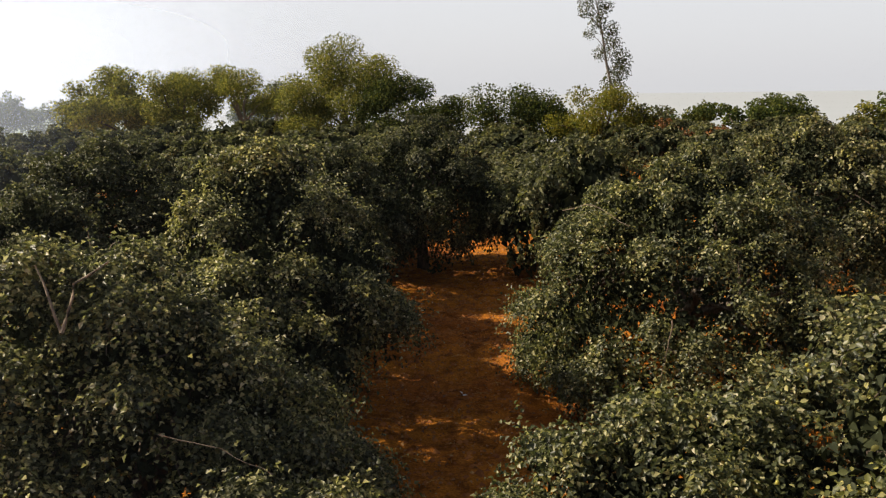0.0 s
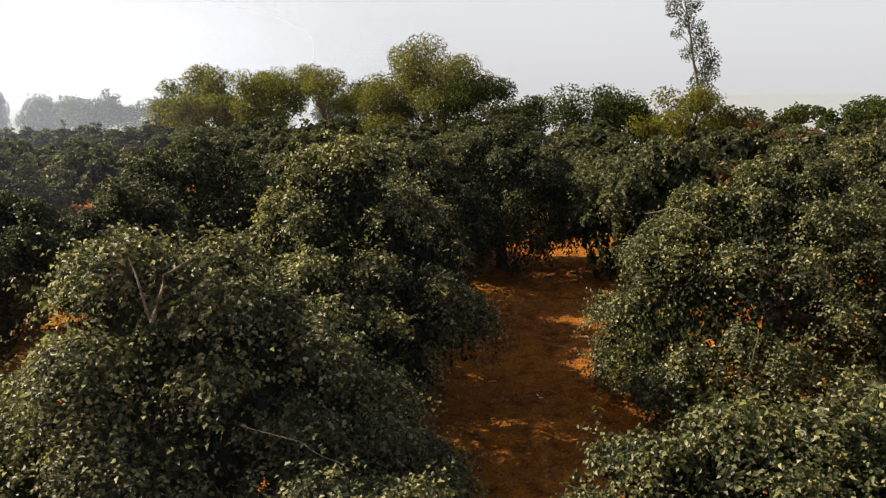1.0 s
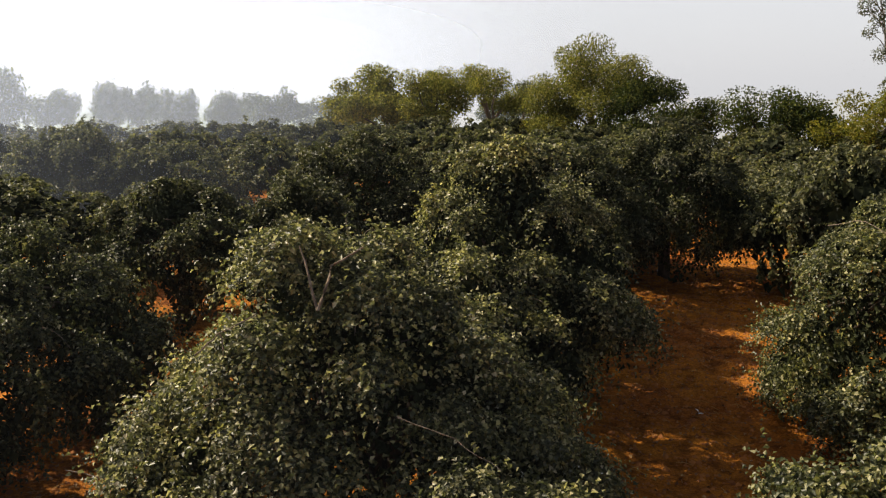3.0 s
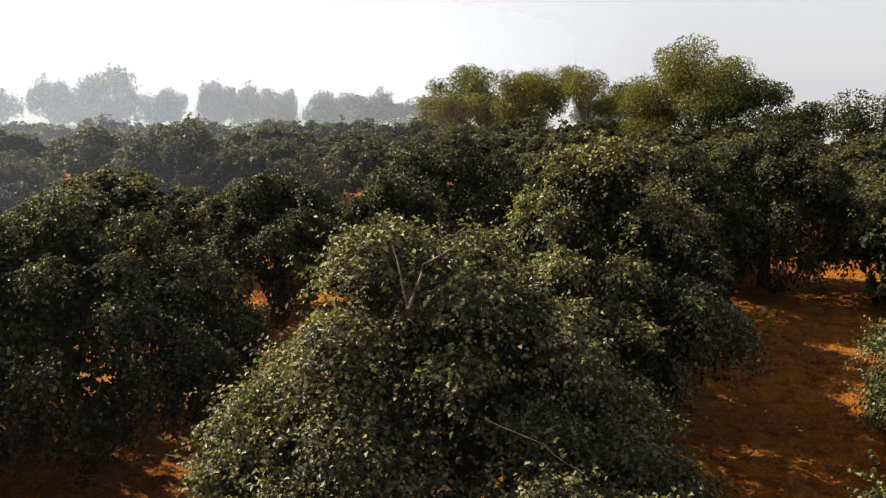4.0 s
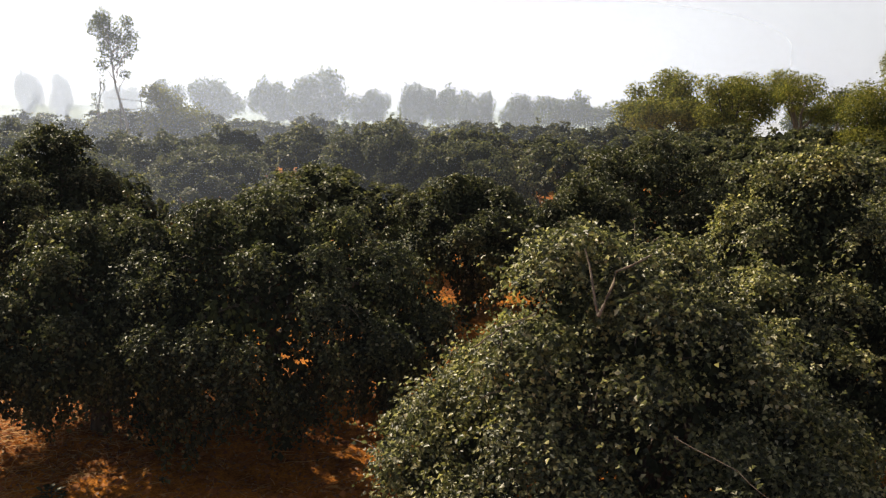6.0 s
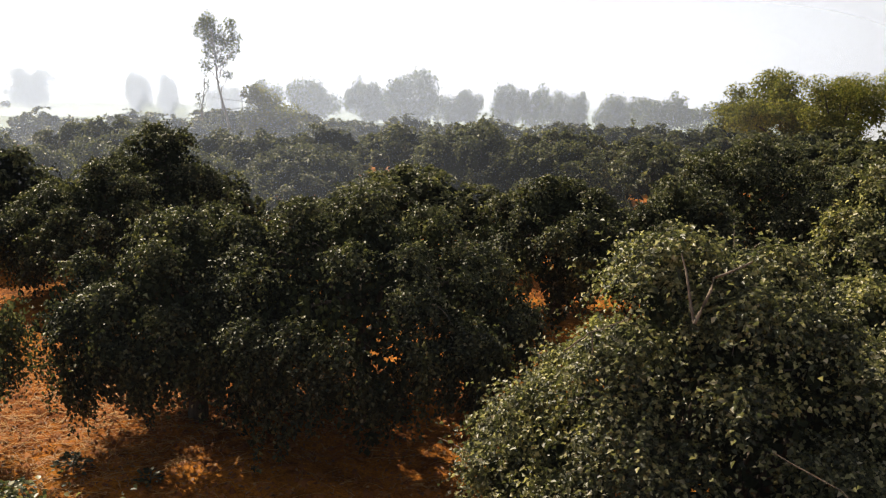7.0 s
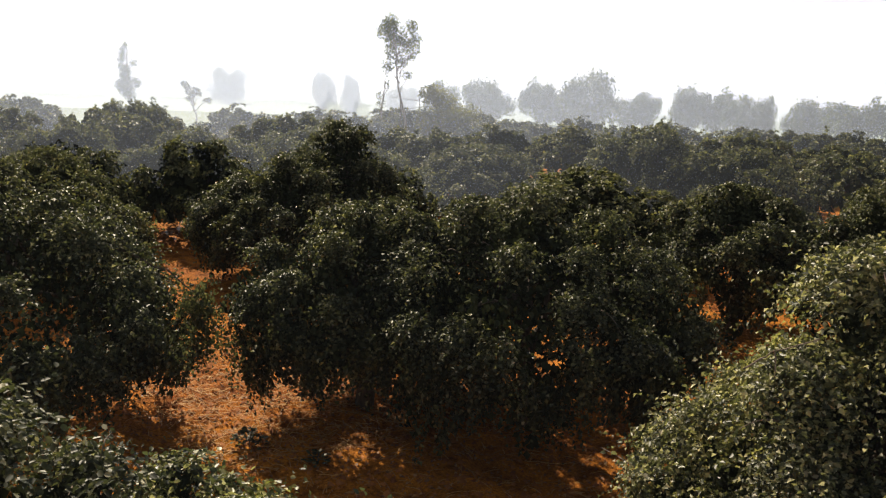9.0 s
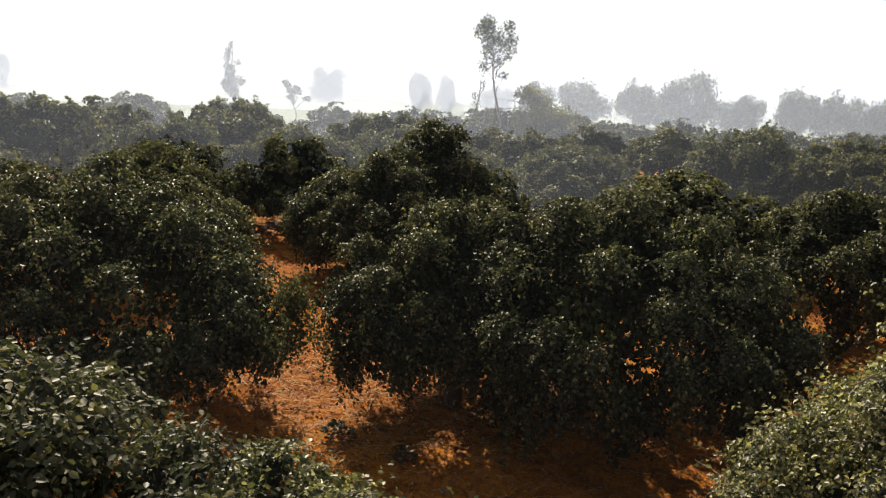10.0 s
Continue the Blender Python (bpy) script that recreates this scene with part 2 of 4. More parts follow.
def leaves(pos, axis, normal, size, simple=False):
    """Many leaves at once: stalk points, directions, upper sides and lengths."""
    shape, quads = (SPRIG, SPRIG_FACES) if simple else (LEAF, LEAF_FACES)
    axis = unit(axis)
    normal = unit(normal - axis * (normal * axis).sum(1, keepdims=True))
    side = np.cross(axis, normal)
    v = pos[:, None, :] + size[:, None, None] * (shape[None, :, 0:1] * side[:, None] + shape[None, :, 1:2] * axis[:, None] + shape[None, :, 2:3] * normal[:, None])
    f = quads[None] + (np.arange(len(pos)) * len(shape))[:, None, None]
    return v.reshape(-1, 3), f.reshape(-1, quads.shape[1])


def joined(chunks):
    vs, fs, n = [], [], 0
    for v, f in chunks:
        vs.append(v)
        fs.append(f + n)
        n += len(v)
    return np.concatenate(vs), np.concatenate(fs)


def tube(points, radii, sides=6):
    """A tapered, bent branch."""
    p, r = np.asarray(points, float), np.asarray(radii, float)
    d = unit(np.gradient(p, axis=0))
    ref = np.where(np.abs(d[:, 2:3]) > 0.9, np.array([[1.0, 0, 0]]), np.array([[0, 0, 1.0]]))
    a = unit(np.cross(d, ref))
    b = np.cross(d, a)
    ang = np.arange(sides) * 2 * math.pi / sides
    v = p[:, None] + r[:, None, None] * (np.cos(ang)[None, :, None] * a[:, None] + np.sin(ang)[None, :, None] * b[:, None])
    f = []
    for i in range(len(p) - 1):
        for j in range(sides):
            k = (j + 1) % sides
            f.append((i * sides + j, i * sides + k, (i + 1) * sides + k, (i + 1) * sides + j))
    return v.reshape(-1, 3), np.array(f)


def bend(a, b, sag, rng, n=7, wobble=0.04):
    """Points of a branch from a to b that arches upward by sag."""
    s = np.linspace(0, 1, n)[:, None]
    p = np.asarray(a) * (1 - s) + np.asarray(b) * s
    p[:, 2] += sag * 4 * (s * (1 - s))[:, 0]
    p[1:-1] += rng.normal(0, wobble, (n - 2, 3))
    return p


# ---- the weeping orchard trees ----
class Dome:
    """The uneven outline of a weeping crown: boughs that swell and hollows between them."""

    def __init__(self, rng, radius, height, skirt, stretch=1.0, hollows=4, lump=0.16, power=2.1, edge=0.42):
        self.R, self.H, self.skirt, self.stretch, self.power, self.edge = radius, height, skirt, stretch, power, edge
        n = 26
        self.u = rng.uniform(0, 2 * math.pi, n)
        self.v = rng.uniform(0.1, 0.95, n)
        self.amp = rng.uniform(0.03, lump, n) * np.where(np.arange(n) < hollows, -1.5, 1.0)
        self.w = rng.uniform(0.11, 0.26, n)
        self.hem = rng.uniform(0, 6.28, 4)
        self.rise = 1.0
        uu, vv = np.meshgrid(np.linspace(0, 6.28, 40), np.linspace(0, 0.74, 20))
        edge = self.edge * height
        self.rise = (height - 0.06 - edge) / (np.percentile(self.at(uu.ravel(), vv.ravel())[:, 2], 99.5) - edge)

    def at(self, u, v):
        """A point of the outline: u round the stem, v from the top (0) down to the hem (1)."""
        edge = self.edge * self.H
        t = np.clip(v / 0.74, 0, 1)
        low = np.clip((v - 0.74) / 0.26, 0, 1)
        hem = np.minimum(self.skirt * (1 + 0.45 * np.sin(3 * u + self.hem[0]) + 0.35 * np.sin(7 * u + self.hem[1]) + 0.25 * np.sin(13 * u + self.hem[2])), edge)
        r = t * (1 - 0.07 * low)
        z = np.where(v < 0.74, edge + (self.H - edge) * (1 - t ** self.power), edge + (hem - edge) * low)
        k = np.ones_like(u)
        for ui, vi, ai, wi in zip(self.u, self.v, self.amp, self.w):
            du = np.abs((u - ui + math.pi) % (2 * math.pi) - math.pi) * np.maximum(t, 0.2)
            k = k + ai * np.exp(-((du * 0.6) ** 2 + ((v - vi) * 1.3) ** 2) / wi ** 2)
        x, y = self.R * r * k * np.cos(u) * self.stretch, self.R * r * k * np.sin(u) / self.stretch
        z = np.where(z > edge, edge + (z - edge) * (0.25 + 0.75 * k) * self.rise, z)
        return np.stack([x, y, z], -1)


def lobe_sites(rng, dome, count, down, bare):
    """Where the boughs of a crown end: spread over the dome, with a few left out so that the crown has hollows."""
    u, v = rng.uniform(0, 2 * math.pi, count * 9), down * rng.uniform(0, 1, count * 9) ** 0.62
    p = dome.at(u, v)
    got = [0]
    near = np.linalg.norm(p - p[0], axis=1)
    while len(got) < count:
        i = int(np.argmax(near * rng.uniform(0.55, 1.0, len(p))))
        got.append(i)
        near = np.minimum(near, np.linalg.norm(p - p[i], axis=1))
    got = np.array(got)
    got = got[rng.uniform(0, 1, count) > bare * (v[got] > 0.2)]
    out = unit(p[got] - np.array([0, 0, 0.3 * dome.H]))
    return p[got], out, v[got]


def weeping_crown(rng, dome, total, size, lobes, simple=True, reach=0.35, twigs=0, down=0.9, floor=0.06, bulge=0.34, bare=0.12, tuck=0.0, per=9):
    """A crown of many boughs, each a cushion of arching, drooping leafy shoots, with dark clefts between the cushions."""
    p, out, v = lobe_sites(rng, dome, lobes, down, bare)
    n = len(p)
    radius = bulge * rng.uniform(0.7, 1.3, n)
    inward = radius * 0.85 + rng.uniform(-0.05, 0.22, n) * bulge + tuck * np.clip((v - 0.5) / 0.4, 0, 1)
    centre = p - out * inward[:, None]
    shoots = total // per
    pick = rng.choice(n, shoots, p=radius ** 2 / (radius ** 2).sum())
    d = unit(out[pick] * 0.85 + np.array([0, 0, 0.5]) + rng.normal(0, 0.62, (shoots, 3)))
    start = centre[pick] + d * (radius[pick] * rng.uniform(0.5, 1.0, shoots) ** 0.7)[:, None]
    loose = rng.uniform(0, 1, shoots) < 0.10                  # some shoots stand clear of their cushion
    L = reach * rng.uniform(0.5, 1.2, shoots) * np.where(loose, 1.5, 1.0)
    drop = rng.uniform(0.3, 1.0, shoots) * np.where(loose, 0.35, 1.0)
    ahead = d * np.array([1, 1, 0.55]) + rng.normal(0, 0.3, (shoots, 3))
    s = (np.arange(per) + 0.5) / per
    pts = start[:, None] + L[:, None, None] * (s[None, :, None] * ahead[:, None] * 0.75)
    pts[:, :, 2] -= (L * drop)[:, None] * s[None] ** 2
    tang = 0.75 * ahead[:, None] + np.zeros_like(pts)
    tang[:, :, 2] -= 2 * drop[:, None] * s[None]
    P, A, O = pts.reshape(-1, 3), unit(tang.reshape(-1, 3)), np.repeat(d, per, 0)
    keep = P[:, 2] > floor * (1 + 0.3 * np.sin(5 * np.arctan2(P[:, 1], P[:, 0]) + dome.hem[3]) + rng.normal(0, 0.08, len(P)))
    P, A, O = P[keep], A[keep], O[keep]
    n = len(P)
    flip = np.where(np.arange(n) % 2 == 0, 1.0, -1.0)[:, None]
    lateral = unit(np.cross(A, O + np.array([0, 0, 0.3])))
    axis = unit(A * 0.6 + lateral * flip * 0.75 + rng.normal(0, 0.25, (n, 3)))
    normal = unit(O * 0.55 + np.array([0, 0, 0.55]) + rng.normal(0, 0.72, (n, 3)))
    P = P + rng.normal(0, 0.012, (n, 3))
    crown = leaves(P, axis, normal, size * rng.uniform(0.65, 1.25, n), simple)
    k = min(len(centre) * 260, max(300, total // 10))          # the leaves within each cushion, coloured dark for its shade
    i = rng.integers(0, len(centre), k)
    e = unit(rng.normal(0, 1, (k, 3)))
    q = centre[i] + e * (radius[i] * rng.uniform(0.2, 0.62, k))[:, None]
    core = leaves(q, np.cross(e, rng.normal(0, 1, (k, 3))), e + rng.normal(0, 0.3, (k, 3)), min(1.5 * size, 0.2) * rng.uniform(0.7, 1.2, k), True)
    stems = None
    if twigs:
        chunks = []
        for i in rng.choice(shoots, twigs, replace=False):
            ss = np.linspace(-0.4, 0.95, 5)[:, None]
            q = start[i] + L[i] * ss * ahead[i] * 0.75
            q[:, 2] -= L[i] * drop[i] * ss[:, 0] ** 2
            chunks.append(tube(q + d[i] * 0.02, np.linspace(0.008, 0.003, 5), 4))
        stems = joined(chunks)
    return crown, core, stems


def tassels(rng, dome, count, per, size, gather=7):
    """Leafy strands that hang close together, bunch by bunch, from the rim of the crown."""
    bunch = max(10, count // gather)
    bu, bl, bv = rng.uniform(0, 2 * math.pi, bunch), rng.uniform(0.28, 0.72, bunch), rng.uniform(0.66, 0.88, bunch)
    g = rng.integers(0, bunch, count)
    u = bu[g] + rng.normal(0, 0.16 / dome.R, count)
    k = rng.uniform(0.70, 1.02, count)
    p = dome.at(u, bv[g] + rng.normal(0, 0.03, count)) * np.stack([k, k, np.ones(count)], 1)
    length = bl[g] * rng.uniform(0.7, 1.15, count)
    i = np.repeat(np.arange(count), per)
    n = len(i)
    s = rng.uniform(0, 1, n)
    q = p[i] + rng.normal(0, 0.042, (n, 3)) * (1.3 - 0.8 * s)[:, None]
    q[:, 2] -= s * length[i]
    q[:, 0] += 0.06 * np.sin(s * 3 + i)
    keep = q[:, 2] > 0.12
    q = q[keep]
    n = len(q)
    axis = rng.normal(0, 0.5, (n, 3)) + np.array([0, 0, -0.9])
    normal = rng.normal(0, 0.6, (n, 3)) + unit(q * np.array([1, 1, 0])) * 0.8 + np.array([0, 0, 0.2])
    return leaves(q, axis, normal, size * rng.uniform(0.7, 1.2, n), True)


def inner_foliage(rng, dome, n, size, curtain=0, strip=0.15):
    """Sparse large sprays in a shade-dark colour inside the crown, and a curtain of hanging ones behind its hem."""
    v, u = rng.uniform(0, 0.8, n) ** 0.7, rng.uniform(0, 2 * math.pi, n)
    p = dome.at(u, v)
    c = np.array([0, 0, 0.45 * dome.H])
    k = rng.uniform(0.5, 0.8, n)[:, None]
    p = c + (p - c) * k
    p[:, 2] = np.maximum(p[:, 2], 0.3 * dome.H)
    out = unit(p - c)
    axis = unit(np.cross(out, rng.normal(0, 1, (n, 3))) + np.array([0, 0, -0.5]))
    inside = leaves(p, axis, out + rng.normal(0, 0.4, (n, 3)), size * rng.uniform(0.7, 1.3, n), True)
    if not curtain:
        return inside
    u = rng.uniform(0, 2 * math.pi, curtain)
    q = dome.at(u, rng.uniform(0.62, 0.98, curtain))
    q[:, :2] *= rng.uniform(0.66, 0.95, curtain)[:, None]
    q[:, 2] += 0.1 - rng.uniform(0, 0.3, curtain) * (0.6 + 0.4 * np.sin(9 * u + dome.hem[2]))
    q = q[q[:, 2] > 0.22]
    n = len(q)
    hang = leaves(q, np.array([0, 0, -1.0]) + rng.normal(0, 0.4, (n, 3)), unit(q * np.array([1, 1, 0])) + rng.normal(0, 0.5, (n, 3)), strip * rng.uniform(0.7, 1.3, n), True)
    return joined([inside, hang])


def orchard_tree(seed, radius, height, total, size, lobes, simple=True, skirt=0.75, stretch=1.0, twigs=0, core=1500, limbs=6, mat=None, reach=0.35, lump=0.10, core_size=0.18,
                 power=1.9, edge=0.38, strands=0, down=0.9, floor=0.06, curtain=0, strip=0.15, bulge=0.34, bare=0.12, tuck=0.0):
    rng = np.random.default_rng(seed)
    tree = new("jujube_tree")
    dome = Dome(rng, radius, height - 0.05, skirt, stretch, 5, lump, power, edge)
    fork = np.array([rng.normal(0, 0.06), rng.normal(0, 0.06), 0.28 * height])
    r0 = 0.055 + 0.02 * height
    path = bend((0, 0, -0.1), fork, 0, rng, 5, 0.02)
    part("trunk", mesh_from("trunk", *tube(path, np.linspace(r0 * 1.25, r0 * 0.85, 5), 9), MAT_BARK), tree)
    for i in range(limbs):
        u = 2 * math.pi * (i + rng.uniform(-0.3, 0.3)) / limbs
        end = dome.at(np.array([u]), np.array([rng.uniform(0.25, 0.6)]))[0] * 0.8
        main = bend(fork - np.array([0, 0, 0.04]), end, 0.06 * height, rng, 8)
        chunks = [tube(main, np.linspace(r0 * 0.6, 0.012, 8), 6)]
        for j in (3, 4, 5):
            w = u + rng.uniform(-0.9, 0.9)
            tip = dome.at(np.array([w]), np.array([rng.uniform(0.2, 0.85)]))[0] * 0.84
            chunks.append(tube(bend(main[j], tip, 0.04 * height, rng, 6), np.linspace(r0 * 0.28, 0.006, 6), 5))
        part("limb", mesh_from("limb", *joined(chunks), MAT_BARK), tree)
    crown, cushions, stems = weeping_crown(rng, dome, total, size, lobes, simple, reach, twigs, down, floor, bulge, bare, tuck)
    part("crown", mesh_from("crown", *crown, mat or MAT_LEAF, True), tree, kind="stuff")
    if strands:
        part("hanging_strand", mesh_from("hanging_strand", *tassels(rng, dome, strands, 38, size * 1.15), mat or MAT_LEAF, True), tree, "leafy strands that hang from the rim", kind="stuff")
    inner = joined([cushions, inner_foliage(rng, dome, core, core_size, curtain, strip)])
    part("inner_foliage", mesh_from("inner_foliage", *inner, MAT_SHADE_LEAF), tree, kind="stuff")
    if stems:
        part("twig_spray", mesh_from("twig_spray", *stems, MAT_TWIG), tree, "bare brown drooping twigs", kind="stuff")
    return tree, dome


ORCHARD = "trees of the jujube orchard"


def stand(tree, x, y, turn=0.0, label="weeping jujube tree with glossy dark green leaves on red soil"):
    tree.matrix_basis = pose(x, y, 0, 0, 0, turn)
    return tagged(tree, label, "tree", ORCHARD)


# ---- ground ----
def spaced(lo, hi, step, far, grow=1.22):
    fine = list(np.arange(lo, hi, step))
    out, d, x = [], step, hi
    while x < far:
        out.append(x)
        d *= grow
        x += d
    back, d, x = [], step, lo - step
    while x > -far:
        back.append(x)
        d *= grow
        x -= d
    return np.array(back[::-1] + fine + out)


def ground_height(x, y):
    """Rough, trodden soil: broad swells, clods and ruts, dying out with distance."""
    near = np.clip(1.6 - np.hypot(x + 5, y - 6) / 30, 0, 1)
    h = 0.05 * value_noise(x * 0.35, y * 0.35, 1) + 0.028 * value_noise(x * 1.6, y * 1.6, 2) + 0.040 * value_noise(x * 3.4, y * 3.4, 3)
    rut = sum(np.exp(-((x - c - 0.1 * np.sin(y * 0.4)) / 0.15) ** 2) for c in (-0.45, 0.68)) * np.clip((y - 5) / 2, 0, 1) * np.clip((24 - y) / 3, 0, 1)
    return h * near - 0.05 * rut * (0.7 + 0.5 * value_noise(x * 2.2, y * 4.5, 5))


xs, ys = spaced(-24, 6, 0.14, 1900), spaced(1.5, 25, 0.14, 1900)
gx, gy = np.meshgrid(xs, ys)
gv = np.stack([gx.ravel(), gy.ravel(), ground_height(gx.ravel(), gy.ravel())], 1)
ni, nj = len(xs), len(ys)
ii = (np.arange(nj - 1)[:, None] * ni + np.arange(ni - 1)[None]).ravel()
ground_mesh = mesh_from("ground", gv, np.stack([ii, ii + 1, ii + ni + 1, ii + ni], 1), MAT_SOIL)
ground_mesh.polygons.foreach_set("use_smooth", np.ones(len(ground_mesh.polygons), bool))
tagged(new("ground", ground_mesh), "bare red-brown orchard soil, trodden and cloddy", "ground", kind="structure")


def sector(name, az0, az1, r0, r1, z, mat, n=24):
    v, f = [], []
    for i in range(n + 1):
        az = az0 + (az1 - az0) * i / n
        v += [(*polar(az, r0 * (1 + 0.03 * math.sin(i * 1.7))), z), (*polar(az, r1), z)]
    for i in range(n):
        f.append((2 * i, 2 * i + 1, 2 * i + 3, 2 * i + 2))
    return new(name, mesh_from(name, v, f, mat))


tagged(sector("green_field", 17, 140, 78, 1500, 0.06, MAT_FIELD), "distant pale green crop field", "field", kind="structure")
tagged(sector("hazed_field", -75, 17, 72, 2700, 0.05, MAT_HAZED_FIELD), "distant field with the haze put into its colour", "field", kind="structure")


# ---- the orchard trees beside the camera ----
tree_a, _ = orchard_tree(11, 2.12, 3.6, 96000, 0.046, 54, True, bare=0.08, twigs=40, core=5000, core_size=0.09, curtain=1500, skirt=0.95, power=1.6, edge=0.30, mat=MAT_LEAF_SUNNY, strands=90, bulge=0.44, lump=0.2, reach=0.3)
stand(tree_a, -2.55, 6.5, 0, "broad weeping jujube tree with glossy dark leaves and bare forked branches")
# stands in for a low bough of the tree above
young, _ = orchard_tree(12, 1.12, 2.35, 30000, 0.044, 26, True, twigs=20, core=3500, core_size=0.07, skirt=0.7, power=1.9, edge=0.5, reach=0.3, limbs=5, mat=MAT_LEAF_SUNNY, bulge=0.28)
stand(young, -0.98, 4.72, 0, "low bough of the larger jujube tree, built as a small tree")
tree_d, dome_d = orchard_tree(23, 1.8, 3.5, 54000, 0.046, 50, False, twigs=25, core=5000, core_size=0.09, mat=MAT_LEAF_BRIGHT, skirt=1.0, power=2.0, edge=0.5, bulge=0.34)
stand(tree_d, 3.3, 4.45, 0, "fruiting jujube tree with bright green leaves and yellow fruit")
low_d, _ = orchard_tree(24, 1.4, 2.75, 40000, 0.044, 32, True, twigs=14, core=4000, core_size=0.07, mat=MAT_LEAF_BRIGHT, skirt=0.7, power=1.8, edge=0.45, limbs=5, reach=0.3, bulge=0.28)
stand(low_d, 1.4, 5.15, 0, "low jujube tree with bright green leaves beside a taller one")
tree_h, _ = orchard_tree(37, 2.2, 3.5, 52000, 0.048, 56, False, twigs=40, core=5000, core_size=0.09, mat=MAT_LEAF, skirt=1.0, power=1.7, edge=0.45, bulge=0.34)
stand(tree_h, -5.0, -0.45, 0, "jujube tree with dense glossy green leaves and bare twig tips")
bush, _ = orchard_tree(38, 1.65, 2.05, 22000, 0.048, 34, False, twigs=40, core=4000, core_size=0.07, mat=MAT_LEAF_BRIGHT, skirt=0.5, power=1.6, edge=0.35, reach=0.3, limbs=5, bulge=0.26)
stand(bush, -5.05, 1.7, 0, "low young jujube bush with fresh green shoots")
sprout, _ = orchard_tree(39, 0.85, 2.05, 9000, 0.048, 18, False, twigs=16, core=1500, core_size=0.07, mat=MAT_LEAF_BRIGHT, skirt=0.5, power=1.7, edge=0.4, reach=0.3, limbs=5, bulge=0.22)
stand(sprout, -4.05, 2.55, 0, "small jujube sapling with upright fresh shoots")

NEXT = [  # x, y, radius, height, hem, power, strands, leaves
    (-2.3, 10.8, 1.7, 4.4, 0.9, 1.2, 120, 44000), (-2.9, 15.7, 1.9, 3.4, 0.8, 1.9, 120, 28000), (3.75, 12.2, 2.75, 3.85, 0.22, 1.5, 420, 66000),
    (-8.15, 7.45, 2.35, 3.35, 0.75, 2.4, 300, 46000), (-9.8, 5.9, 1.85, 3.05, 1.4, 2.6, 300, 38000), (-11.25, 1.35, 2.65, 3.4, 0.8, 2.5, 330, 50000), (-9.5, 13.9, 1.95, 2.95, 1.2, 2.0, 150, 30000),
    (-7.1, 14.5, 1.45, 3.05, 1.2, 1.9, 60, 20000), (-17.6, 8.4, 2.25, 2.9, 0.6, 1.9, 150, 28000), (-7.3, 17.7, 2.35, 3.8, 1.1, 2.2, 80, 32000), (7.3, 16.2, 2.4, 4.2, 0.9, 1.8, 60, 30000),
    (-18.8, 10.5, 1.6, 3.95, 1.2, 1.25, 60, 20000), (-0.5, 21.4, 2.2, 4.1, 0.6, 1.5, 200, 30000),
    # filler trees added along the row to keep the path in shade
    (-2.5, 8.8, 1.5, 3.0, 0.8, 2.0, 90, 24000), (-2.75, 13.2, 1.7, 3.35, 0.8, 1.9, 90, 24000), (-2.6, 18.8, 2.2, 3.6, 0.7, 1.9, 90, 22000),
]
next_trees = []
for i, (x, y, r, h, hem, power, strands, count) in enumerate(NEXT):
    behind = math.hypot(x, y) > 14
    # trees that look sunlit take the lighter leaf colours
    tree, _ = orchard_tree(50 + i, r, h, int(0.95 * count), 0.068 if behind else 0.053, int(7.5 * r * r + 12), strands=strands, down=0.95, twigs=8, core=5000, core_size=0.09, skirt=hem,
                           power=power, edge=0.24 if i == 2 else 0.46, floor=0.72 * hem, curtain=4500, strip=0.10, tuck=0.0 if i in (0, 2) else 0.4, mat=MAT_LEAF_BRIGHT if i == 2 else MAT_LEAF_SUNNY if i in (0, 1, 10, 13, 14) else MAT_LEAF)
    next_trees.append(stand(tree, x, y))

# ---- the rest of the orchard ----
rng = np.random.default_rng(5)
placed = [(-2.68, 6.5), (3.3, 4.45), (-5.0, -0.45)] + [n[:2] for n in NEXT]
# the first site is added to shade the ground at the path's end
sites = [(-4.3, 22.8, 3.6), (-23.6, 8.4, 3.2), (-19.0, 3.3, 3.0), (3.7, 20.9, 3.5), (11.6, 17.0, 3.7), (-19.4, 22.9, 3.7)]
for i in range(0, 11):
    for j in range(-1, 10):
        sites.append((-9.1 + 0.25 * j - 6.25 * i + rng.normal(0, 0.4), 14.0 + 6.45 * j + 2.1 * i + rng.normal(0, 0.4), rng.uniform(2.6, 3.2)))
    for j in range(0, 4):
        sites.append((-11.9 - 6.25 * i + rng.normal(0, 0.4), 1.3 - 6.4 * j + 2.1 * i + rng.normal(0, 0.4), rng.uniform(2.9, 3.5)))
for k in range(0, 6):
    for j in range(0, 6):
        sites.append((-2.8 + 7.0 * k + rng.normal(0, 0.4), 29.0 + 6.6 * j + rng.normal(0, 0.5), rng.uniform(2.5, 3.1)))
        sites.append((11.0 + 6.6 * k + rng.normal(0, 0.4), 9.0 + 6.6 * j + rng.normal(0, 0.5), rng.uniform(2.9, 3.5)))


def clear_site(x, y):
    d, az = math.hypot(x, y), math.degrees(math.atan2(-x, y))
    in_lane = abs(d * math.sin(radians(az - 70.8))) < 2.2 and d < 21
    return d < (57 if az > 64 else 70) and -34 < az < 98 and not in_lane and all(math.hypot(x - a, y - b) > 3.4 for a, b in placed)


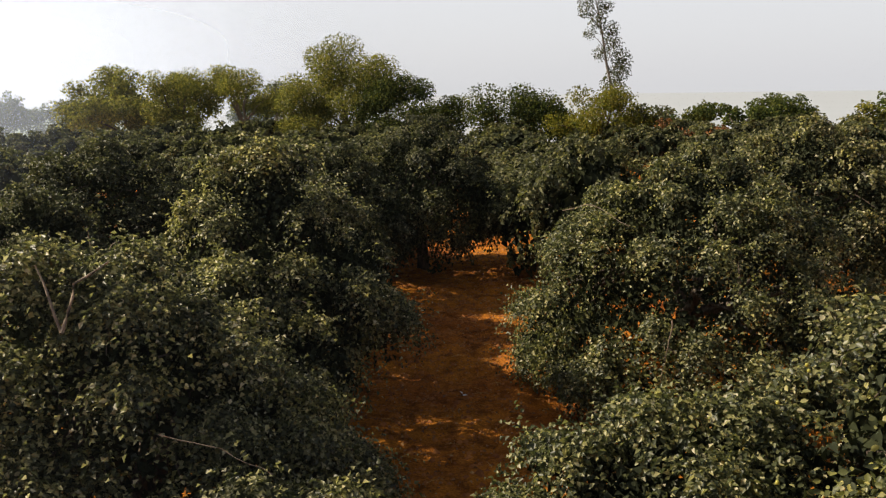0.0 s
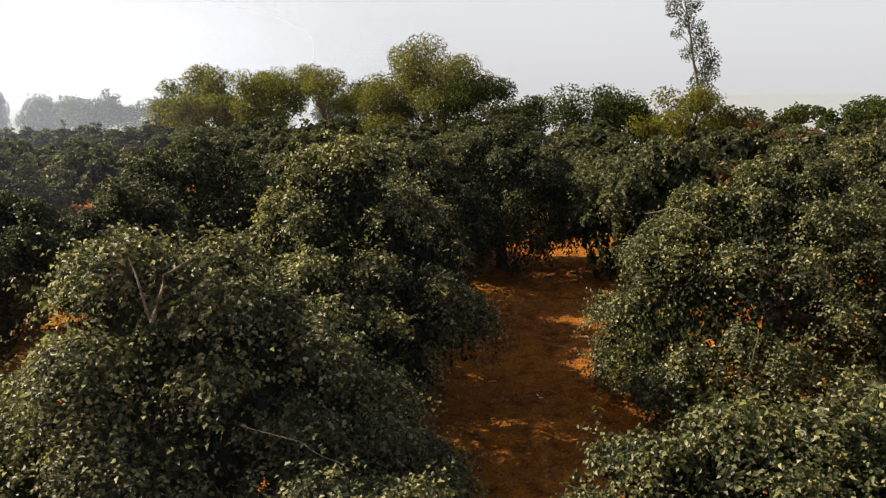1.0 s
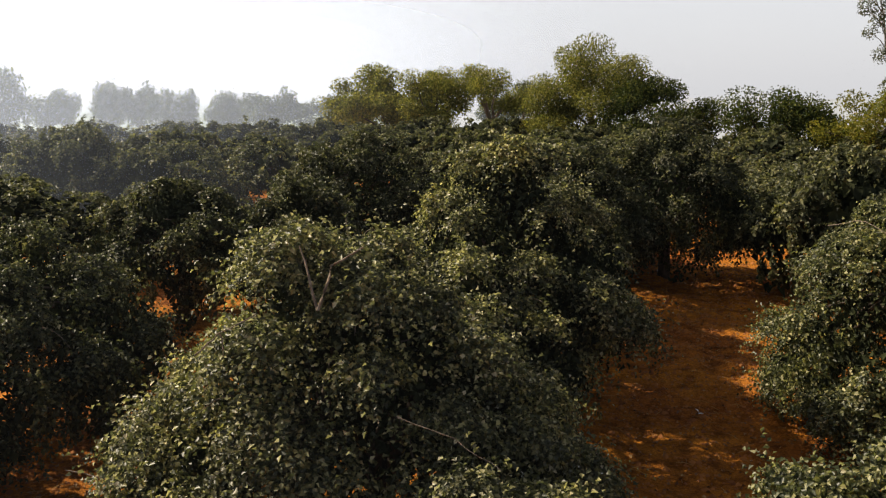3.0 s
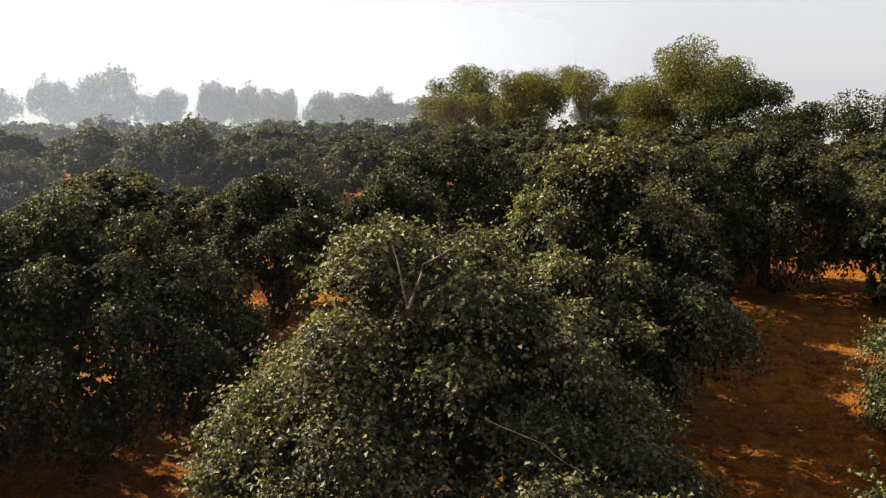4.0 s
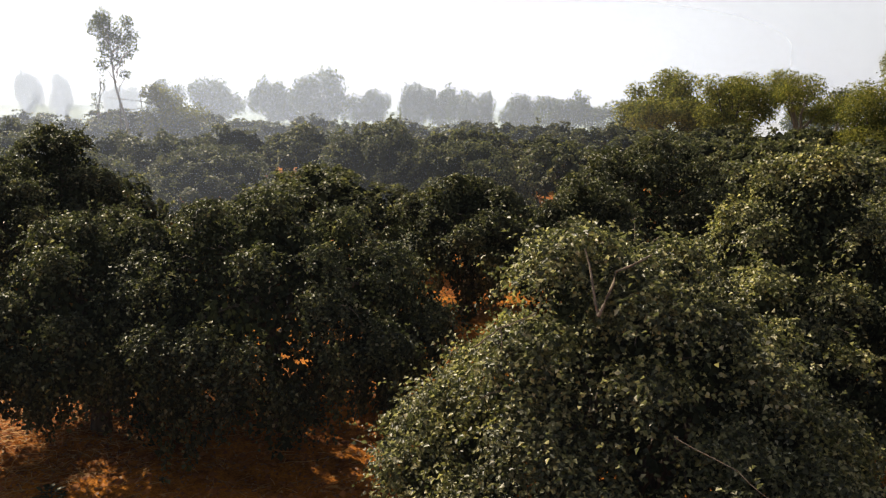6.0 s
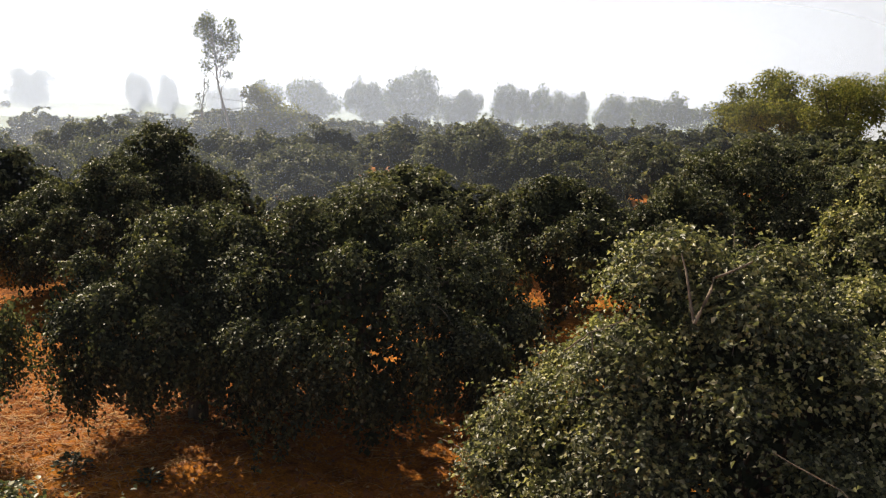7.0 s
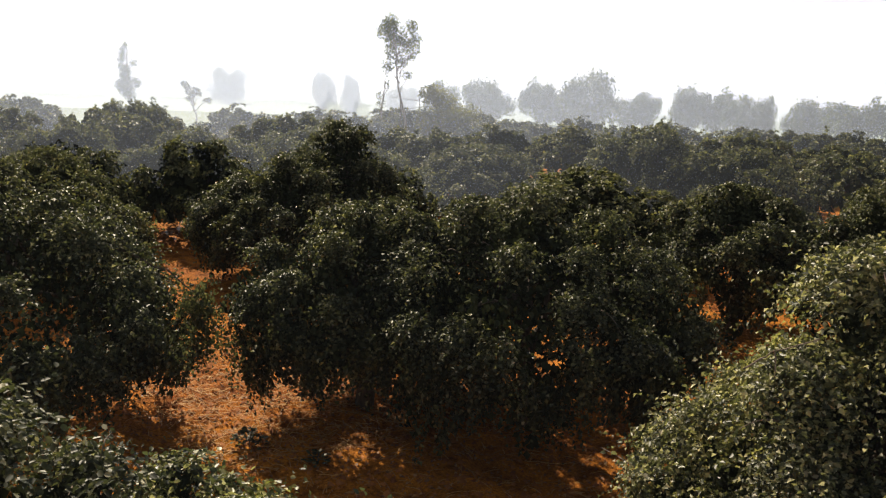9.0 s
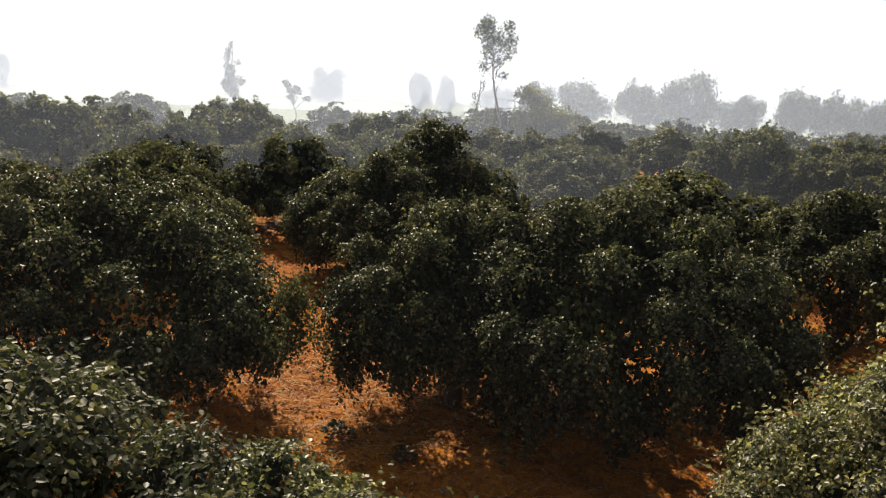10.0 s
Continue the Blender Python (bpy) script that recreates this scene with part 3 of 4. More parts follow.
nears, mids, fars, lasts = [], [], [], []
for x, y, h in sites:
    if not clear_site(x, y):
        continue
    placed.append((x, y))
    d = math.hypot(x, y)
    if d > 40:
        h -= 0.2 if 34 < math.degrees(math.atan2(-x, y)) < 61 else 0.05
    turn, wide = rng.uniform(0, 360), rng.uniform(0.92, 1.14)
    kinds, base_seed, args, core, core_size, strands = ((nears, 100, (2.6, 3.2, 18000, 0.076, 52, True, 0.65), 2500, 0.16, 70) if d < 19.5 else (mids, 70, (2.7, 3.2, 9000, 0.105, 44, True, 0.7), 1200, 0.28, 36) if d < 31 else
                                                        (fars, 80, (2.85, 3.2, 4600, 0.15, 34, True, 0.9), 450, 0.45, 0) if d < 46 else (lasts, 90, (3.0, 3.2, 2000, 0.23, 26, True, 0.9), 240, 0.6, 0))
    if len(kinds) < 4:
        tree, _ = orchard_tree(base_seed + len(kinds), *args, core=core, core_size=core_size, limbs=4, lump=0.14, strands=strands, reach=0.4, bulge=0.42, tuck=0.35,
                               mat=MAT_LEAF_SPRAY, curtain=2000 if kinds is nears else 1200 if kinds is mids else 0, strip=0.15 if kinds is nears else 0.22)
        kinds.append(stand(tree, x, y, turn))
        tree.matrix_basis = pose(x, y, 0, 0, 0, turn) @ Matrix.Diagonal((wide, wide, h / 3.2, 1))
    else:
        tree = kinds[int(rng.integers(0, 4))]
        m = pose(x, y, 0, 0, 0, turn)
        copy = copy_thing(tree, m)
        copy.matrix_basis = m @ Matrix.Diagonal((wide, wide, h / 3.2, 1))

# ---- bare branches on the near tree ----
inv_a = np.array([-2.55, 6.5, 0.0])


def bare_branch(tree, origin, lines, radius=0.014):
    chunks = []
    for pts in lines:
        p = np.array(pts) - origin
        fine = np.concatenate([p[i] + (p[i + 1] - p[i]) * np.linspace(0, 1, 4, endpoint=False)[:, None] for i in range(len(p) - 1)] + [p[-1:]])
        fine[1:-1] += rng.normal(0, 0.008, (len(fine) - 2, 3))
        chunks.append(tube(fine, np.linspace(radius, radius * 0.45, len(fine)), 6))
    part("bare_branch", mesh_from("bare_branch", *joined(chunks), MAT_TWIG), tree, "bare pale brown forked branch")


bare_branch(tree_a, inv_a, [[(-2.52, 5.30, 2.98), (-2.75, 5.50, 3.40)], [(-2.52, 5.30, 2.98), (-2.46, 5.42, 3.28), (-2.29, 5.60, 3.40)]], 0.013)
bare_branch(tree_a, inv_a, [[(-3.31, 4.95, 2.68), (-3.16, 5.05, 2.82), (-2.95, 5.20, 2.95)], [(-3.16, 5.05, 2.82), (-3.10, 4.98, 2.68)]], 0.007)
bare_branch(tree_a, inv_a, [[(-1.64, 4.49, 2.60), (-1.28, 4.49, 2.50), (-0.99, 4.46, 2.36)]], 0.004)

# a leafy bough of the tree beside the lane that hangs out over it
rng_b = np.random.default_rng(77)
tree_k = next_trees[5]
tip = np.array([1.05, 2.35, 1.75])
part("hanging_bough", mesh_from("hanging_bough", *tube(bend((0.5, 1.4, 2.3), tip, 0.12, rng_b, 7, 0.02), np.linspace(0.02, 0.006, 7), 5), MAT_BARK), tree_k)
n_b = 1500
q_b = tip + rng_b.normal(0, 1, (n_b, 3)) * np.array([0.12, 0.12, 0.12])
q_b[:, 2] -= rng_b.uniform(0, 0.85, n_b) ** 1.3
part("hanging_strand", mesh_from("hanging_strand", *leaves(q_b, rng_b.normal(0, 0.5, (n_b, 3)) + np.array([0, 0, -0.9]), rng_b.normal(0, 0.7, (n_b, 3)) + np.array([0.4, -0.4, 0.5]), 0.055 * rng_b.uniform(0.7, 1.2, n_b), True), MAT_LEAF, True),
     tree_k, "leafy strands that hang over the lane", kind="stuff")

# dry twigs that hang out of the tree by the path
inv_c = np.array([3.75, 12.2, 0.0])
tree_c = next_trees[2]
bare_branch(tree_c, inv_c, [[(2.78, 9.70, 1.78), (2.73, 9.66, 1.44), (2.66, 9.68, 1.02)], [(2.73, 9.66, 1.44), (2.83, 9.66, 1.36)]], 0.008)
bare_branch(tree_c, inv_c, [[(1.70, 11.5, 2.88), (2.05, 11.1, 3.02), (2.42, 10.55, 2.80)]], 0.007)

# fruit on the fruiting tree
bm = bmesh.new()
bmesh.ops.create_icosphere(bm, subdivisions=2, radius=0.0125)
bmesh.ops.scale(bm, vec=(1, 1, 1.18), verts=bm.verts)
for f in bm.faces:
    f.smooth = True
fruit_mesh, green_mesh = bpy.data.meshes.new("fruit"), bpy.data.meshes.new("green_fruit")
bm.to_mesh(fruit_mesh)
bm.to_mesh(green_mesh)
bm.free()
fruit_mesh.materials.append(MAT_FRUIT)
green_mesh.materials.append(MAT_GREEN_FRUIT)
for i in range(30):
    u, v = rng.uniform(2.6, 5.6), rng.uniform(0.1, 0.7)
    if i < 3:                      # most of the ripe ones hang together
        u, v = rng.normal(3.92, 0.05), rng.normal(0.17, 0.02)
    c = dome_d.at(np.array([u]), np.array([v]))[0]
    for j in range(int(rng.integers(1, 5))):
        p = c * rng.uniform(0.96, 1.0) + rng.normal(0, 0.04, 3) + np.array([0, 0, 0.02])
        fruit = part("fruit", fruit_mesh if (i < 3 or i % 6 == 0) else green_mesh, tree_d, "ripe yellow fruit" if (i < 3 or i % 6 == 0) else "")
        fruit.location = p


# ---- the tall trees beyond the orchard ----
def blob_leaves(rng, centres, radii, total, size, squash=0.75):
    """Leaf sprays gathered in clumps, thick at each clump's rim."""
    share = radii ** 2
    pick = rng.choice(len(centres), total, p=share / share.sum())
    d = unit(rng.normal(0, 1, (total, 3)))
    k = rng.uniform(0, 1, total) ** 0.45
    p = centres[pick] + d * (radii[pick] * k)[:, None] * np.array([1, 1, squash])
    axis = unit(d * 0.5 + rng.normal(0, 0.6, (total, 3)) + np.array([0, 0, -0.2]))
    normal = unit(d * 0.7 + np.array([0, 0, 0.6]) + rng.normal(0, 0.5, (total, 3)))
    return leaves(p, axis, normal, size * rng.uniform(0.6, 1.3, total), True)


def field_tree(name, seed, height, radius, mat, clumps=16, total=5200, size=0.24, base=0.25, bark=None, lean=0.0, flat=1.0, clump=0.36):
    """A broad tree: trunk, limbs that carry clumps of foliage."""
    rng = np.random.default_rng(seed)
    tree = new(name)
    radius *= 1.25
    low = base * height
    mid, half = (height + low) / 2, (height - low) / 2
    cs, rs = [], []
    while len(cs) < clumps:
        q = rng.uniform(-1, 1, 3)
        n = np.linalg.norm(q)
        if 0.35 < n < 1:
            r = clump * min(radius, half * 1.3) * rng.uniform(0.7, 1.2)
            p = np.array([q[0] * (radius - r * 0.7), q[1] * (radius - r * 0.7), mid + q[2] * (half - r * 0.6) * flat])
            p[0] += lean * p[2]
            cs.append(p)
            rs.append(r)
    cs, rs = np.array(cs), np.array(rs)
    bark = bark or MAT_BARK
    fork = np.array([lean * low, 0, max(low * 0.8, 0.6)])
    r0 = 0.02 * height + 0.05
    part("trunk", mesh_from("trunk", *tube(bend((0, 0, -0.2), fork, 0, rng, 5, 0.03), np.linspace(r0 * 1.3, r0 * 0.9, 5), 8), bark), tree)
    for i in range(min(7, clumps)):
        path = bend(fork, cs[i], 0.06 * height, rng, 7, 0.06)
        part("limb", mesh_from("limb", *tube(path, np.linspace(r0 * 0.6, 0.03, 7), 6), bark), tree)
    part("crown", mesh_from("crown", *blob_leaves(rng, cs, rs, total, size), mat), tree, kind="stuff")
    return tree


def plant(tree, az, d, label, turn=0.0, group=""):
    tree.matrix_basis = pose(*polar(az, d), 0, 0, 0, turn)
    return tagged(tree, label, "tree", group)


ROW = "tall trees beyond the orchard"
plant(field_tree("acacia_tree", 201, 7.3, 5.8, MAT_FIELD_TREE, 40, 24000, 0.22, 0.02, clump=0.33), 20.1, 76, "rounded hazy green field tree", 0, ROW)
plant(field_tree("acacia_tree", 202, 7.7, 4.0, MAT_FIELD_TREE, 20, 13000, 0.15, 0.32, MAT_PALE_BARK, clump=0.34), 13.2, 72, "feathery yellow-green acacia with pale open trunks", 0, ROW)
plant(field_tree("acacia_tree", 203, 7.2, 2.9, MAT_FIELD_TREE, 16, 12000, 0.155, 0.05, clump=0.36), 17.3, 71, "feathery yellow-green acacia, dense to the ground", 0, ROW)
plant(field_tree("acacia_tree", 204, 7.5, 1.9, MAT_GUM, 10, 1500, 0.2, 0.22, MAT_PALE_BARK, clump=0.34), 11.0, 75, "slender thin-crowned pale tree", 0, ROW)
plant(field_tree("acacia_tree", 205, 9.4, 4.7, MAT_FIELD_TREE, 24, 27000, 0.15, 0.16, None, -0.02, clump=0.34), 6.0, 68, "large yellow-green acacia with several lobes", 0, ROW)
plant(field_tree("acacia_tree", 206, 6.2, 3.1, MAT_FIELD_TREE, 16, 13000, 0.155, 0.02, clump=0.36), 8.6, 66, "yellow-green acacia thicket low to the ground", 0, ROW)
plant(field_tree("shade_tree", 207, 6.2, 3.1, MAT_DARK_TREE, 20, 14000, 0.17, 0.02, clump=0.36), 2.9, 64, "dense dark green rounded tree", 0, ROW)
plant(field_tree("shade_tree", 208, 6.1, 3.0, MAT_DARK_TREE, 18, 11000, 0.17, 0.02), -4.6, 60, "dense dark green bushy tree", 0, ROW)
plant(field_tree("shade_tree", 209, 4.5, 2.2, MAT_DARK_TREE, 12, 6500, 0.165, 0.02), -7.2, 60, "dense dark green bushy tree", 0, ROW)
plant(field_tree("yellow_bush", 210, 5.4, 3.3, MAT_YELLOW_BUSH, 24, 12000, 0.155, 0.02), -11.2, 57, "bright yellow-green leafy bush", 0, ROW)
plant(field_tree("shade_tree", 211, 4.7, 1.4, MAT_GUM, 9, 1100, 0.22, 0.20), -14.4, 56, "twiggy open grey-green tree", 0, ROW)
plant(field_tree("shade_tree", 212, 4.1, 2.6, MAT_DARK_TREE, 10, 3000, 0.26, 0.05), -16.7, 75, "hazy grey-green umbrella-shaped tree", 0, ROW)
plant(field_tree("shade_tree", 213, 3.6, 2.8, MAT_DARK_TREE, 9, 2600, 0.26, 0.05), -19.6, 85, "hazy grey-green low tree", 0, ROW)
plant(field_tree("shade_tree", 214, 4.0, 1.8, MAT_FIELD_TREE, 8, 2600, 0.22, 0.05), -27.4, 60, "low tree with yellow-green leaves", 0, ROW)
plant(field_tree("shade_tree", 215, 4.8, 2.6, MAT_DARK_TREE, 12, 7000, 0.165, 0.02), -0.9, 63, "dense dark green low tree", 0, ROW)


def gum_tree(name, seed, top, lean, spots, mat, per=380, size=0.17, r0=0.16):
    """A tall bare-stemmed tree with loose tufts along its leaning trunk. spots: height, sideways, radius."""
    rng = np.random.default_rng(seed)
    tree = new(name)
    s = np.linspace(0, 1, 12)
    path = np.stack([lean * top * s + 0.12 * np.sin(s * 9), 0.1 * np.sin(s * 7), top * s - 0.2], 1)
    part("trunk", mesh_from("trunk", *tube(path, np.linspace(r0, 0.03, 12), 8), MAT_PALE_BARK), tree)
    cs, rs = [], []
    for h, side, r in spots:
        i = h / top
        stem = np.array([lean * top * i, 0, h])
        c = stem + np.array([side, rng.uniform(-0.6, 0.6), 0.25])
        start = stem - np.array([lean * 0.9, 0, 0.9])
        part("limb", mesh_from("limb", *tube(bend(start, c, 0.05, rng, 5, 0.04), np.linspace(0.045, 0.012, 5), 5), MAT_PALE_BARK), tree)
        cs.append(c)
        rs.append(r)
    part("crown", mesh_from("crown", *blob_leaves(rng, np.array(cs), np.array(rs), per * len(cs), size, 1.0), mat), tree, kind="stuff")
    return tree


plant(gum_tree("gum_tree", 301, 12.0, -0.24, [(5.0, 0.0, 0.9), (5.8, 0.7, 0.8), (6.6, 0.9, 0.8), (7.0, -0.5, 0.6), (7.6, 0.6, 0.8), (8.4, -0.9, 0.5), (8.6, 0.5, 0.7),
      (9.3, -0.2, 0.7), (9.9, -1.0, 0.6), (10.2, 0.5, 0.6), (10.8, -0.7, 0.7), (11.3, 0.6, 0.7), (11.8, -0.2, 0.8), (12.1, -1.2, 0.6), (12.5, 0.4, 0.5)], MAT_GUM, 300, 0.14),
      -12.7, 62, "tall leaning gum tree with loose ragged foliage")
plant(gum_tree("gum_tree", 302, 8.6, -0.26, [(5.0, 0.5, 0.35), (5.6, -0.7, 0.5), (5.9, 0.5, 0.45), (6.4, -0.3, 0.5), (6.9, 0.5, 0.6), (7.2, -1.5, 0.6), (7.4, 1.9, 0.5), (7.3, 1.0, 0.5), (7.9, 0.2, 0.8),
      (8.0, -2.0, 0.55), (8.5, -1.0, 0.6), (8.6, 0.3, 0.6), (8.2, 1.5, 0.55), (6.2, 1.4, 0.35), (6.6, 3.3, 0.3)], MAT_DARK_TREE, 200, 0.15, 0.11), 56.5, 58, "lone thin tree with a small crown above a bare stem")
plant(gum_tree("dead_sapling", 303, 5.0, 0.03, [(3.0, 0.2, 0.35), (3.6, -0.25, 0.3), (4.3, 0.2, 0.3), (4.9, 0.0, 0.25)], MAT_GUM, 40, 0.14, 0.06), 58.3, 57, "thin ragged grey sapling in haze")
plant(gum_tree("slender_tree", 304, 6.0, -0.02, [(1.6 + 0.32 * i, 0.28 * math.sin(i * 2.3), 0.62 - 0.032 * i) for i in range(14)], MAT_DARK_TREE, 200, 0.15, 0.08),
      74.6, 105, "slender upright young tree").scale = (1.4, 1.4, 1.35)
plant(gum_tree("drooping_sapling", 305, 3.9, -0.05, [(2.0, -1.5, 0.22), (2.6, -1.2, 0.22), (3.1, -0.7, 0.2), (3.4, -0.2, 0.18), (2.5, 0.5, 0.15), (2.9, 0.9, 0.2), (2.6, 1.4, 0.2), (2.0, 1.7, 0.2)], MAT_GUM, 110, 0.18, 0.05), 70.6, 88, "thin sapling with drooping grey-green tips").scale = (1.6, 1.6, 1.08)
plant(field_tree("bushy_tree", 306, 5.1, 2.0, MAT_FIELD_TREE, 24, 6500, 0.17, 0.02), 54.0, 56, "bushy light green small tree")

for az, d, h, r in ((-15.5, 50, 3.1, 1.3), (-18.5, 50, 3.0, 1.2)):
    plant(field_tree("dry_shrub", 320 + int(az), h, r, MAT_RUST, 9, 900, 0.16, 0.02), az, d, "dry shrub with rust-brown leaves", 0, "dry shrubs")

# a rough pole shelter by the thin tree
shelter = new("pole_shelter")
for dx, dy in ((-1.2, 0), (0.2, 0.2), (1.6, 0), (-1.2, 1.6), (1.6, 1.6)):
    part("post", mesh_from("post", *tube([(dx, dy, -0.1), (dx + 0.12, dy, 2.0), (dx - 0.08 * dx, dy, 3.9 - 0.25 * abs(dx))], (0.05, 0.04, 0.03), 6), MAT_BARK), shelter)
for h, a in ((3.1, 0.3), (3.55, -0.2)):
    part("rail", mesh_from("rail", *tube([(-1.8, 0, h - a), (0.2, 0.1, h), (2.1, 0, h + a)], (0.018, 0.022, 0.012), 6), MAT_BARK), shelter)
shelter.matrix_basis = pose(*polar(56.0, 58), 0, 0, 0, 56)
tagged(shelter, "rough open shelter of dark wooden poles", "shelter")

FAR = [  # degrees, metres, height, radius
    (62.3, 125, 6.7, 1.7), (60.4, 125, 6.1, 1.5), (54.3, 100, 5.5, 2.0), (51.2, 108, 6.1, 3.3), (47.8, 106, 6.3, 2.3), (44.6, 102, 7.3, 3.5), (40.7, 110, 5.1, 1.9),
    (38.2, 104, 6.2, 1.8), (36.3, 108, 5.9, 2.6), (34.8, 86, 5.1, 1.4), (33.3, 90, 5.1, 1.1), (31.1, 88, 5.1, 1.7), (27.8, 92, 5.2, 3.0), (68.5, 170, 7.0, 4.1),
    (86.3, 290, 9.3, 7.4), (82.4, 260, 8.9, 3.5), (78.6, 300, 7.4, 4.1), (88.4, 150, 7.5, 1.6), (41.5, 112, 4.6, 2.6), (46.3, 115, 4.6, 3.0), (30.0, 110, 4.6, 2.6),
    (57, 150, 4.8, 2.9), (-22, 100, 4.2, 3.4), (-30, 100, 5.0, 5.0), (12.4, 110, 5.0, 3.0), (24, 105, 4.4, 5.0), (72.5, 330, 5.5, 9.0), (76.0, 340, 4.5, 8.0),
    (84.0, 350, 4.0, 9.0),
]
makers = []
for i, (az, d, h, r) in enumerate(FAR):
    if len(makers) < 4:
        tree = field_tree("distant_tree", 400 + i, 6.0, 3.6, MAT_DARK_TREE, 26 + 2 * i, 4200, 0.36, (0.05, 0.02, 0.08, 0.02)[i], None, 0, 0.9, 0.36)
        makers.append(tree)
        tagged(tree, "distant rounded tree pale in the haze", "tree", "far trees in the haze")
    else:
        tree = copy_thing(makers[i % 4], pose(0, 0, 0))
    tree.matrix_basis = pose(*polar(az, d), -0.5, 0, 0, rng.uniform(0, 360)) @ Matrix.Diagonal((r / 3.8, r / 3.8, (h + 0.5) / 5.6, 1))

# ---- curved sheets added to stand in for haze ----
# the nearest sheet is faint and only lifts the dark tones
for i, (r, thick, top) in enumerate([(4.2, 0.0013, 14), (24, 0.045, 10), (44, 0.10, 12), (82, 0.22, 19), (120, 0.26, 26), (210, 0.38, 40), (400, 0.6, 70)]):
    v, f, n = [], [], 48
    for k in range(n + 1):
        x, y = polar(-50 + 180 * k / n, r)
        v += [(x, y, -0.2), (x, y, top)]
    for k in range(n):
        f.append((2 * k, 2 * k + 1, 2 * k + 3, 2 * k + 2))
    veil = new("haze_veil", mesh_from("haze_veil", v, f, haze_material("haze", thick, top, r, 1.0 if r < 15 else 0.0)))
    tagged(veil, "thin see-through sheet standing in for pale haze", "haze", kind="structure")


# ---- litter on the ground ----
def scatter(n, seed, boxes):
    rng = np.random.default_rng(seed)
    out = []
    for (x0, x1, y0, y1), share in boxes:
        k = int(n * share)
        out.append(np.stack([rng.uniform(x0, x1, k), rng.uniform(y0, y1, k)], 1))
    return rng, np.concatenate(out)


NEAR = [((-14, -4, 2.0, 9.5), 0.5), ((-1.8, 2.6, 6.5, 24), 0.35), ((-24, -12, 2, 11), 0.15)]
rng2, xy = scatter(14000, 61, NEAR)
base = np.array([(1, 0, 0), (-0.5, 0.87, 0), (-0.5, -0.87, 0), (0, 0, 0.8), (0.3, 0.1, -0.3)])
tri = np.array([(0, 1, 3), (1, 2, 3), (2, 0, 3)])
n = len(xy)
s = rng2.uniform(0.012, 0.075, n) * rng2.uniform(0.4, 1, n)
a = rng2.uniform(0, 6.28, n)
v = base[None, :4] * (1 + rng2.normal(0, 0.22, (n, 4, 3))) * s[:, None, None]
v = np.stack([v[..., 0] * np.cos(a)[:, None] - v[..., 1] * np.sin(a)[:, None], v[..., 0] * np.sin(a)[:, None] + v[..., 1] * np.cos(a)[:, None], v[..., 2]], -1)
v += np.concatenate([xy, (ground_height(xy[:, 0], xy[:, 1]) - 0.003)[:, None]], 1)[:, None]
clods = new("soil_clods", mesh_from("soil_clods", v.reshape(-1, 3), (tri[None] + (np.arange(n) * 4)[:, None, None]).reshape(-1, 3), MAT_CLOD))
tagged(clods, "small loose clods of red soil", "clods", kind="stuff")

rng2, xy = scatter(9000, 62, NEAR)
n = len(xy)
a = rng2.uniform(0, 6.28, n)
pos = np.concatenate([xy, (ground_height(xy[:, 0], xy[:, 1]) + 0.012)[:, None]], 1)
lv, lf = leaves(pos, np.stack([np.cos(a), np.sin(a), rng2.normal(0, 0.15, n)], 1), np.array([0, 0, 1.0]) + rng2.normal(0, 0.35, (n, 3)), rng2.uniform(0.03, 0.07, n), True)
tagged(new("fallen_leaves", mesh_from("fallen_leaves", lv, lf, MAT_LITTER)), "dry brown fallen leaves on the soil", "leaf litter", kind="stuff")

rng2, xy = scatter(2600, 63, [((-13.5, -6, 3.0, 7.5), 0.45), ((-12.0, -8.5, 3.4, 6.4), 0.4), ((-1.5, 2.2, 7, 22), 0.15)])
chunks = []
for x, y in xy:
    a, L = rng2.uniform(0, 3.14), rng2.uniform(0.06, 0.28)
    dx, dy = math.cos(a) * L / 2, math.sin(a) * L / 2
    z = float(ground_height(np.array([x]), np.array([y]))[0]) + 0.02
    chunks.append(tube([(x - dx, y - dy, z), (x, y, z + rng2.uniform(0, 0.012)), (x + dx, y + dy, z - 0.01)], (0.0045, 0.0045, 0.003), 3))
tagged(new("straw", mesh_from("straw", *joined(chunks), MAT_STRAW)), "scattered dry straw and broken stalks", "straw", kind="stuff")

